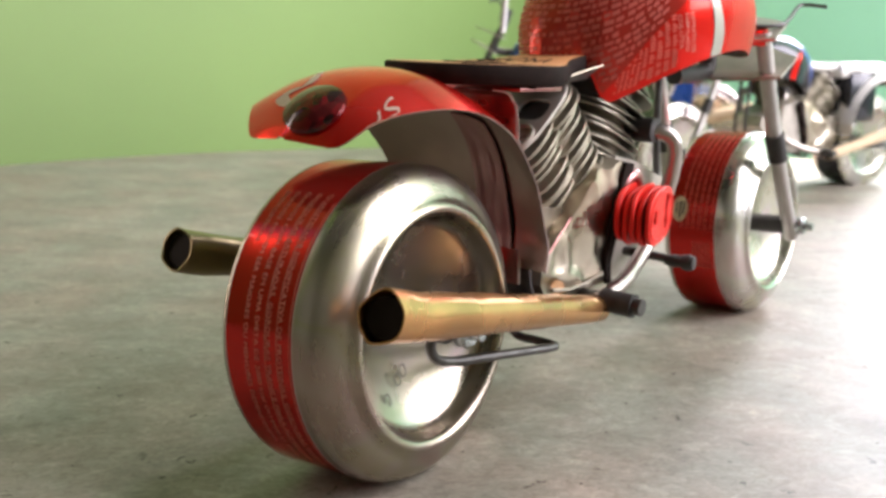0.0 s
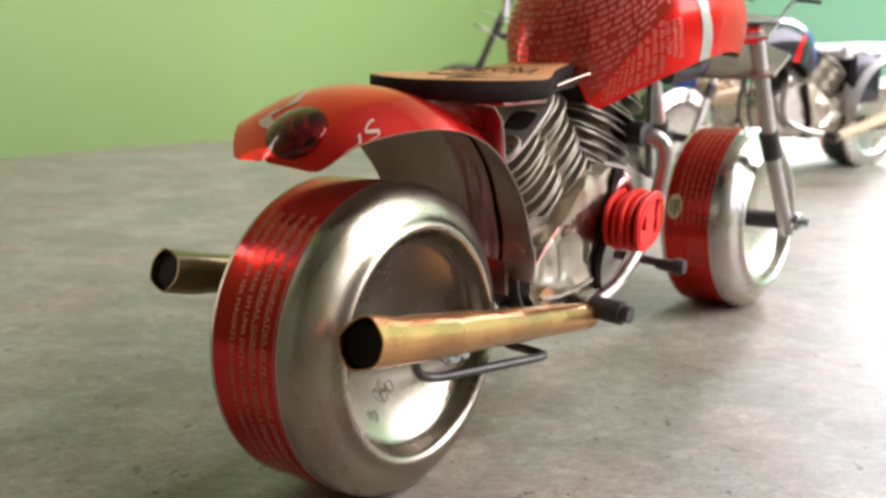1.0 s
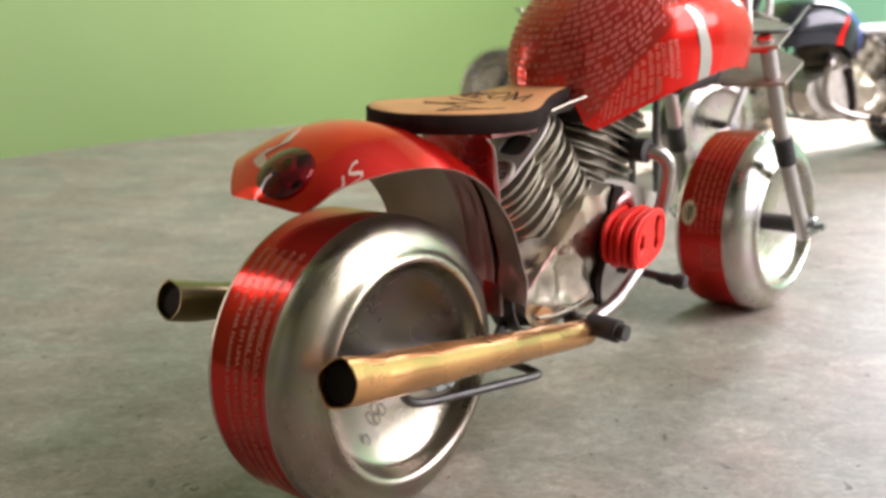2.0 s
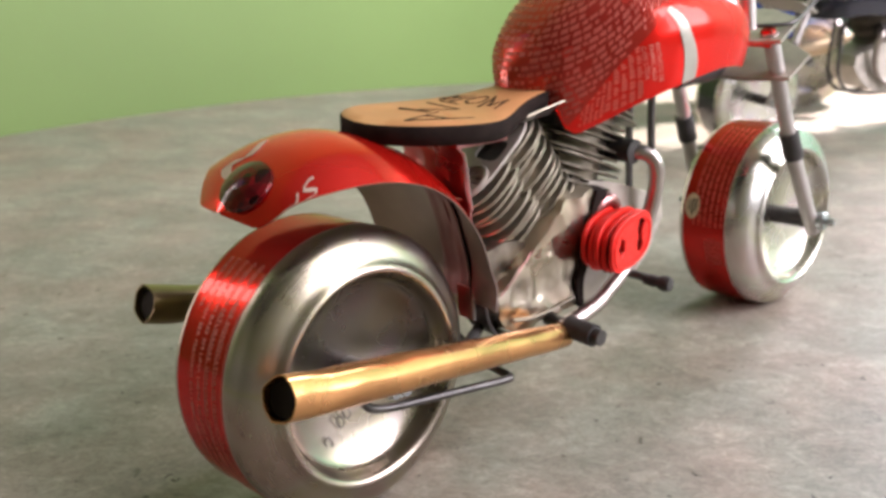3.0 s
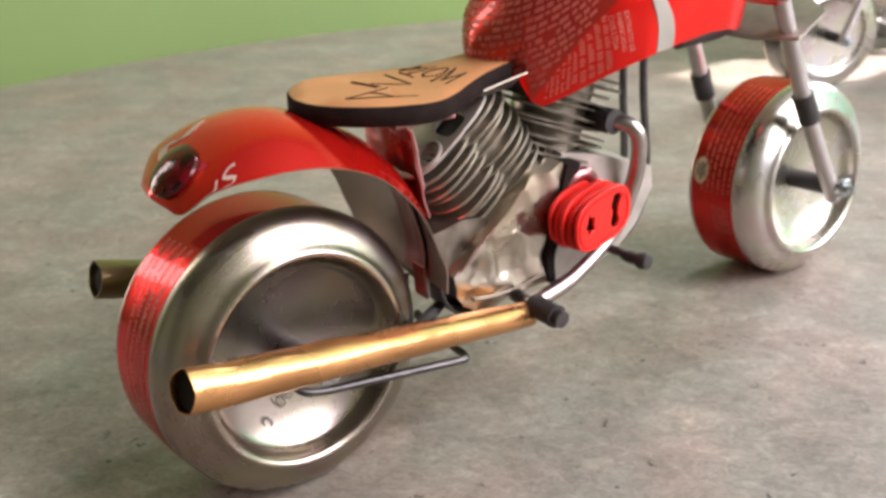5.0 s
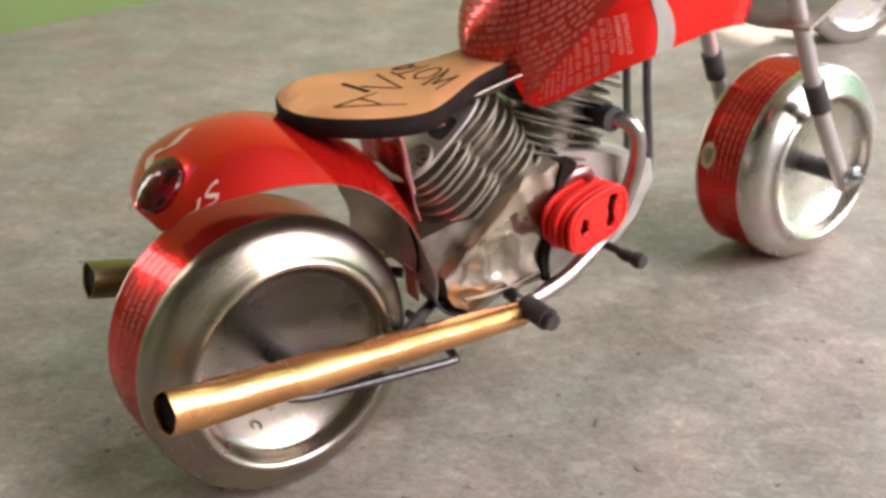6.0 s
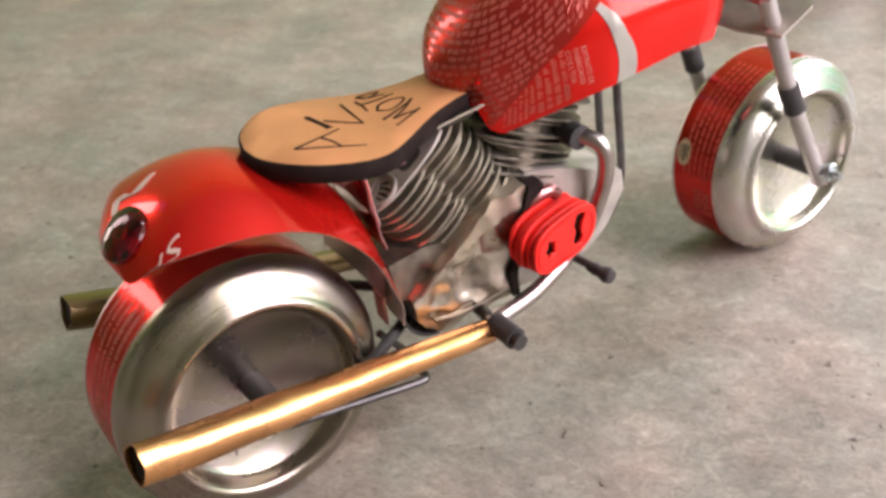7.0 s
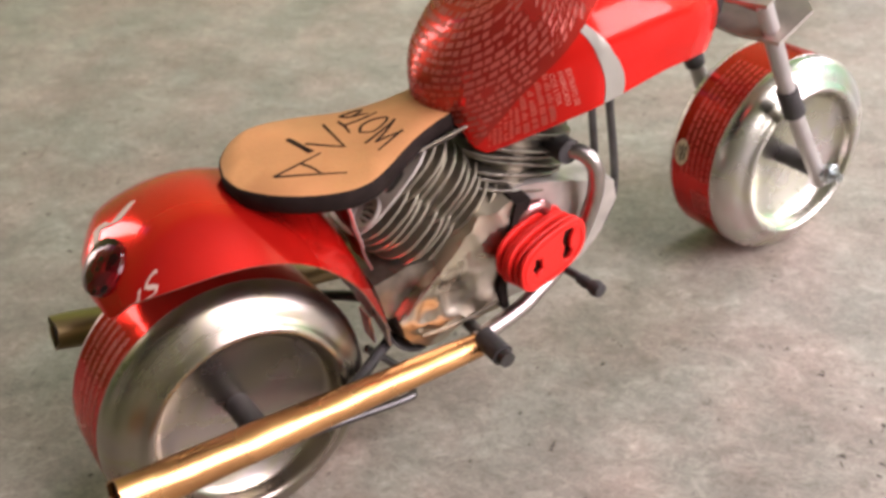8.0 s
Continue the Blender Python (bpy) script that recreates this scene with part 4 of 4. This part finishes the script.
        part("cap", tube([(s * 7.5, 99.2, 73), (s * 17, 99.8, 73)], 3.6, 18), RUBBER, head, "black rubber sleeve")
        peg = part("foot_peg", tube([(s * 16, 65.2, 29.8), (s * 35.6, 66.2, 29.4)], (1.9, 2.3), 14), WIRE, root, "foot peg with black sleeve")
        part("sleeve", tube([(s * 24, 65.6, 29.6), (s * 33.2, 66.1, 29.4)], 3.2, 18), RUBBER, peg, "black rubber sleeve")
    lever = part("gear_lever", tube([(10, 89, 38.6), (16, 94.4, 37.4), (22.6, 97.0, 36.8), (29, 98.2, 36.2)], 1.35, 10), WIRE, root, "bent wire lever with black tip")
    part("tip", joined(*[put(lathe([(0, -w), (0.8 * r, -0.8 * w), (r, 0), (0.8 * r, 0.8 * w), (0, w)], 14), pose(x, y, 36.2, 0, 0, 9)) for x, y, r, w in ((27.4, 97.9, 1.9, 3.2), (31.4, 98.6, 2.5, 2.2))]), RUBBER, lever, "black knotted rubber tip")

    # wire stand and frame rods
    part("wire_stand", tube([(11, 36, 31), (11.5, 42, 23.5), (13, 43.5, 21.3), (19, 43, 21.6), (24.5, 42.3, 21.8), (25.6, 40, 21.9), (25.8, 30, 23.2), (26, 12, 25.6), (26.2, 1, 27.2), (26.3, -5, 29.3), (26.3, -6.6, 33), (26.3, -3, 36)], 1.15, 10), WIRE, root, "bent dark steel wire stand")
    for s in (1, -1):
        part("frame_rod", tube([(s * 4.2, 122.5, 92), (s * 4.4, 122.8, 76), (s * 5, 125, 50), (s * 5.4, 122.4, 39), (s * 6, 115, 31.5), (s * 7, 102, 29), (s * 8, 84, 28.6), (s * 8, 60, 28.6)], 1.25, 10), WIRE, root, "dark steel wire frame rod")
        part("chain_stay", tube([(s * 9, 46, 31), (s * 15, 38, 31.5), (s * 24.6, 22, 32), (s * 25.2, 2, 33)], 1.6, 10), RUBBER, root, "dark swing arm rod")

    # fork, clamps and bars
    for s in (1, -1):
        leg = part("fork_leg", tube([(s * 24.2, 193.5, 31), (s * 21.6, 177.2, 64.5), (s * 20.0, 160.5, 103)], 2.6, 18), FORK if c["seat"] is not BURNT else WIRE, root, "satin grey fork tube")
        part("collar", tube([(s * 21.95, 179.3, 60), (s * 21.3, 175.1, 69)], 3.4, 20), RUBBER, leg, "black rubber collar")

    def clamp(outline, z, lip):
        pl = plate(outline, [], 1.0)
        for v in pl.verts:
            v.co.z += z + lip * (v.co.y - 165)
        return pl
    part("lower_clamp", clamp([(26.5, 163.5), (26.5, 175), (14, 181), (-14, 181), (-26.5, 175), (-26.5, 163.5), (-12, 161), (12, 161)], 88.9, 0.56), PLATE_METAL, root, "folded metal fork clamp")
    part("upper_clamp", clamp([(26, 157.5), (23, 173), (10, 178), (-10, 178), (-23, 173), (-26, 157.5), (-15, 155), (15, 155)], 103.0, 0.37), PLATE_METAL, root, "folded metal fork clamp")
    part("lining", clamp([(23, 157), (23, 164), (-23, 164), (-23, 157)], 101.6, 0.37), c["post"], root, "red lining under the upper clamp")
    part("spot", clamp(oval(5.0, 3.4, 12, 19, 161), 104.4, 0.37), c["rear_tank"], root, "small dark red hole in the clamp")
    part("neck", tube([(0, 140, 88), (0, 163, 91), (0, 156, 110), (0, 152, 122)], 3.0, 14), RUBBER, root, "dark steering neck")
    for s in (1, -1):
        part("bar_riser", tube([(s * 14.4, 157.2, 103.8), (s * 13.4, 156.4, 116), (s * 12.6, 155.5, 132)], 2.5, 14), FORK, root, "satin grey upright handlebar tube")
    for s in (1, -1):
        if "wire" in c:
            part("handlebar", tube([(s * x, y, z) for x, y, z in c["wire"]], 0.7, 10), WIRE, root, "thin bent wire handlebar")
        else:
            grip = part("handlebar", tube([(0, 154, 119), (s * 8.4, 160, 116), (s * 16.8, 158, 132), (s * 24, 148, 126)], 1.5, 10), CHROME, root, "bent wire handlebar")
            part("grip", tube([(s * 19.7, 154, 130), (s * 24.7, 147, 125.4)], 2.8, 12), RUBBER, grip, "black rubber grip")
    return root


def guard_skin(u, v, lift):
    p = Vector(guard_point(u, v))
    a = Vector(guard_point(min(1, u + 0.01), v)) - Vector(guard_point(max(0, u - 0.01), v))
    b = Vector(guard_point(u, min(1, v + 0.01))) - Vector(guard_point(u, max(0, v - 0.01)))
    n = b.cross(a).normalized()
    if n.z < 0 and u < 0.5:
        n = -n
    return p + lift * n


def guard_print(guard):
    """A pale swash and the letters that lie on the mudguard's tail."""
    line = smooth_line([(0.150, 0.44, 0), (0.160, 0.34, 0), (0.185, 0.27, 0), (0.200, 0.36, 0), (0.225, 0.40, 0), (0.275, 0.36, 0)], 5)

    def swash(u, v):
        f = u * (len(line) - 1)
        i = min(int(f), len(line) - 2)
        q = line[i].lerp(line[i + 1], f - i)
        w = 0.009 + 0.020 * math.sin(math.pi * u)
        return guard_skin(q.x + (v - 0.5) * w, q.y + (v - 0.5) * 2.4 * w, 0.16)
    part("pale_swash", sheet(swash, 30, 3, 0.06), [PALE_MARK, PALE_MARK], guard, "pale curved stroke of a printed mark")
    t = lettering("SP", 12.0, 0.04)
    for p in t.verts:
        x, y = p.co.x, p.co.y
        p.co = guard_skin(0.258 - 0.0080 * x - 0.002 * y, min(0.998, 0.862 + 0.0140 * y + 0.011 * x), 0.16 + p.co.z)
    part("letters", t, PALE_MARK, guard, "pale printed letters cut by the edge")


def wheel_print(rear, front):
    """Small print on the bands of the two wheels."""
    rows = [("QUANTIDADE SIGNIFICATIVA DE PROTEINAS, GORDURAS TOTAIS,", 7.2), ("GORDURAS SATURADAS, GORDURAS TRANS E FIBRA ALIMENTAR.", 3.6),
            ("DIARIOS COM BASE EM UMA DIETA DE 2000 kcal OU 8400 kJ. SEUS", 0.0), ("DIARIOS PODEM SER MAIORES OU MENORES DEPENDENDO", -3.4), ("ENERGETICAS.", -6.4)]
    for words, x in rows:
        t = lettering(words, 1.7, 0.05)
        for v in t.verts:
            v.co.x *= 1.3
        part("small_print", on_band(t, 35.58, 0.9 * (x - 1.0), -1.02), PRINT_BAND, rear, "pale printed small text")
    for x in (9.6, 5.8, 2.2):
        q = box(0, 62, 0, 0.16, -0.02, 0.03)
        bmesh.ops.subdivide_edges(q, edges=[e for e in q.edges if e.calc_length() > 50], cuts=40)
        part("printed_rule", on_band(q, 35.57, 0.9 * x, -0.95), PRINT_BAND, rear)
    for k, (y, z) in enumerate(((-10.0, -15.2), (-5.4, -11.6), (-3.2, -10.2))):
        mark = put(plate(oval(3.4, 2.1, 14, 0, 0, 3.0), [oval(2.8, 1.5, 12, 0, 0, 3.0)], 0.05), Matrix.Translation((10.6 + 0.0052 * (y * y + z * z), y, z)) @ ROT_X @ pose(0, 0, 0, 0, 0, 118))
        part("stamped_mark", mark, WIRE, rear, "faint stamped mark")
    rnd = random.Random(4)
    for wheel_ob, a0, a1, xs in ((front, -1.3, 0.0, [6.6, 4.4, 2.2, 0.0, -2.2, -4.4]), (front, 0.12, 0.42, [6.0, 4.6, 3.2, 1.8, 0.4])):
        bars = []
        for x in xs:
            s = 0.0
            while s < (a1 - a0) * 33:
                w = rnd.uniform(1.2, 4.2)
                q = box(s, min(s + w, (a1 - a0) * 33), 0, 0.95, -0.02, 0.03)
                bars.append(on_band(q, 35.57 if wheel_ob is rear else 33.47, x, a0))
                s += w + 0.6
        tagged(part("small_print", joined(*bars), PRINT_FAINT, wheel_ob, "faint printed small text"), kind="stuff")
    badge = on_band(plate(oval(9.0, 5.6, 24, 0, 0, 2.0), [], 0.04), 33.47, -4.9, -0.22)
    badge = part("round_badge", badge, TAN, front, "small beige printed badge")
    for x, y, w, h in ((-0.4, 1.4, 5.0, 0.7), (0.2, 0.1, 6.2, 0.8), (-0.2, -1.3, 4.4, 0.6)):
        part("badge_mark", on_band(plate(oval(w, h, 10, x, y, 5.0), [], 0.05), 33.52, -4.9, -0.22), BLACK, badge)


def tank_trim(tank, c, full):
    """Rear printed sheet, stripe and small print that lie on the tank."""
    def seam(v):
        w = min(v, 1 - v)
        return 0.267 + 0.90 * min(w, 0.34)

    def rear_sheet(u, v):
        v = 0.012 + 0.976 * v
        return tank_skin(seam(v) * u, 1 - v, 0.35)
    part("rear_sheet", sheet(rear_sheet, 30, 44, 0.3), [c["rear_tank"], INSIDE], tank, c["tank_label"])
    for side in (0, 1):
        def stripe(u, v):
            vv = 0.003 + 0.29 * u
            uu = 0.545 + 0.034 * v * (1 - 0.6 * u * u) + 0.01 * u - 0.058 * u * u
            return tank_skin(uu, vv if side == 0 else 1 - vv, 0.22)
        part("stripe", sheet(stripe if side == 0 else (lambda u, v: stripe(u, 1 - v)), 24, 4, 0.15), [c["stripe"], c["stripe"]], tank, "pale silver stripe down the tank side")
    if not full:
        return
    rnd = random.Random(9)
    # rear sheet: level rows that climb towards the seam, found on a fine net of the skin
    net = [(seam(0.02 + i / 343) * (0.03 + j / 136), 0.02 + i / 343) for j in range(130) for i in range(330)]
    spots = [tank_point(u, v) for u, v in net]
    turn = np.array([math.atan2(p.x, 100 - p.y) for p in spots])
    high = np.array([p.z for p in spots]) - 13.0 * np.maximum(turn, 0) ** 2

    def on_rear(a, z):
        d = (30 * (turn - a)) ** 2 + (high - z) ** 2
        k = int(np.argmin(d))
        return tank_skin(*net[k], 0.42) if d[k] < 0.09 else None
    bm = bmesh.new()
    for row in range(41):
        z, a = 52.0 + 1.85 * row, -1.3 + 0.02 * rnd.random()
        while a < 2.2:
            w = rnd.choice((0.035, 0.05, 0.062, 0.075))
            low = rnd.choice((0.0, 0.0, 0.3))
            q = [on_rear(aa, zz) for aa, zz in ((a, z + low), (a + w, z + low), (a + w, z + 1.15), (a, z + 1.15))]
            if None not in q and rnd.random() > 0.06:
                bm.faces.new([bm.verts.new(p) for p in q])
            a += w + rnd.choice((0.015, 0.015, 0.03))
    tagged(part("small_print", bm, PRINT_TAIL, tank, "dense pale printed small text"), kind="stuff")
    # side sheet: upright columns of smaller print beside the seam
    for side in (0, 1):
        bm = bmesh.new()
        for k in range(10):
            v = 0.02
            while v < 0.24 - 0.004 * k:
                for g in range(rnd.randint(2, 9)):
                    u = 0.333 + 0.0142 * k - 0.15 * v
                    if u > seam(v) + 0.004 and rnd.random() > 0.05:
                        q = [tank_skin(u + a * 0.0095, (v + b * 0.0075) if side == 0 else 1 - v - b * 0.0075, 0.12) for a, b in ((0, 0), (0, 1), (rnd.choice((0.5, 1, 1)), 1), (1, 0))]
                        bm.faces.new([bm.verts.new(p) for p in q])
                    v += 0.0095
                v += 0.006
        tagged(part("small_print", bm, PRINT_RED, tank, "dense pale printed small text"), kind="stuff")
    for words, u in (("EXTRATO DE", 0.503), ("FABRICADO", 0.4895), ("COS LTDA", 0.476)):
        t = lettering(words, 1.75, 0.04)
        for p in t.verts:
            vv = 0.185 - p.co.x * 0.0132
            p.co = tank_skin(u - 0.17 * vv + p.co.y * 0.0072, max(0.004, vv), 0.14 + p.co.z)
        part("small_print", t, PRINT, tank, "pale printed capital letters")


MAIN = dict(metal=[WHEEL_METAL, DOME_METAL], panel=BLACK, wire=[(14, 158, 104.8), (22.5, 167, 105.6), (23, 174, 108), (22, 183.6, 112.6), (24.5, 186, 113.2), (30, 188, 112.6)], label="toy motorcycle made of red drink cans on the table", band=RED_DARK, body=RED_GLOSS, guard="red printed can sheet mudguard", post=POST, post_label="folded red can sheet strip",
            seat=PLY, seat_label="tan thin wooden seat with burnt dark edges", tank=RED, rear_tank=PRINTED_TANK, tank_label="shiny red can sheet fuel tank", stripe=STRIPE, filter=RED_PAINT, pipe=BRASS, pipe_l=BRASS_DARK)
motorcycle(pose(0, 0, 0), MAIN)
DARK = dict(MAIN, metal=[LIT_METAL, LIT_METAL], label="toy motorcycle with black and blue can tank", band=BLACK, body=WHITE, guard="white mudguard", post=BLACK, post_label="black can sheet strip", seat=WHITE,
            seat_label="pale seat", tank=BLACK, rear_tank=BLUE, tank_label="black and blue can sheet fuel tank", stripe=RED, filter=ALU_DULL, pipe=TAN, pipe_l=TAN)
DARK.pop("wire")
motorcycle(pose(-0.084, 0.585, 0, 0, 0, 159) @ Matrix.Scale(0.94, 4), DARK, False)
THIRD = dict(DARK, panel=BLUE, label="toy motorcycle with blue and silver can parts", tank=BLUE, rear_tank=BLACK, body=ALU_DULL, guard="bare can sheet mudguard", post=ALU_DULL, seat=BURNT, seat_label="dark seat", wire=[(5, 157, 103), (7, 159, 114), (8, 158, 124), (9, 163, 129), (12, 168, 128)])
motorcycle(pose(-0.204, 0.5685, 0, 0, 0, 128), THIRD, False)
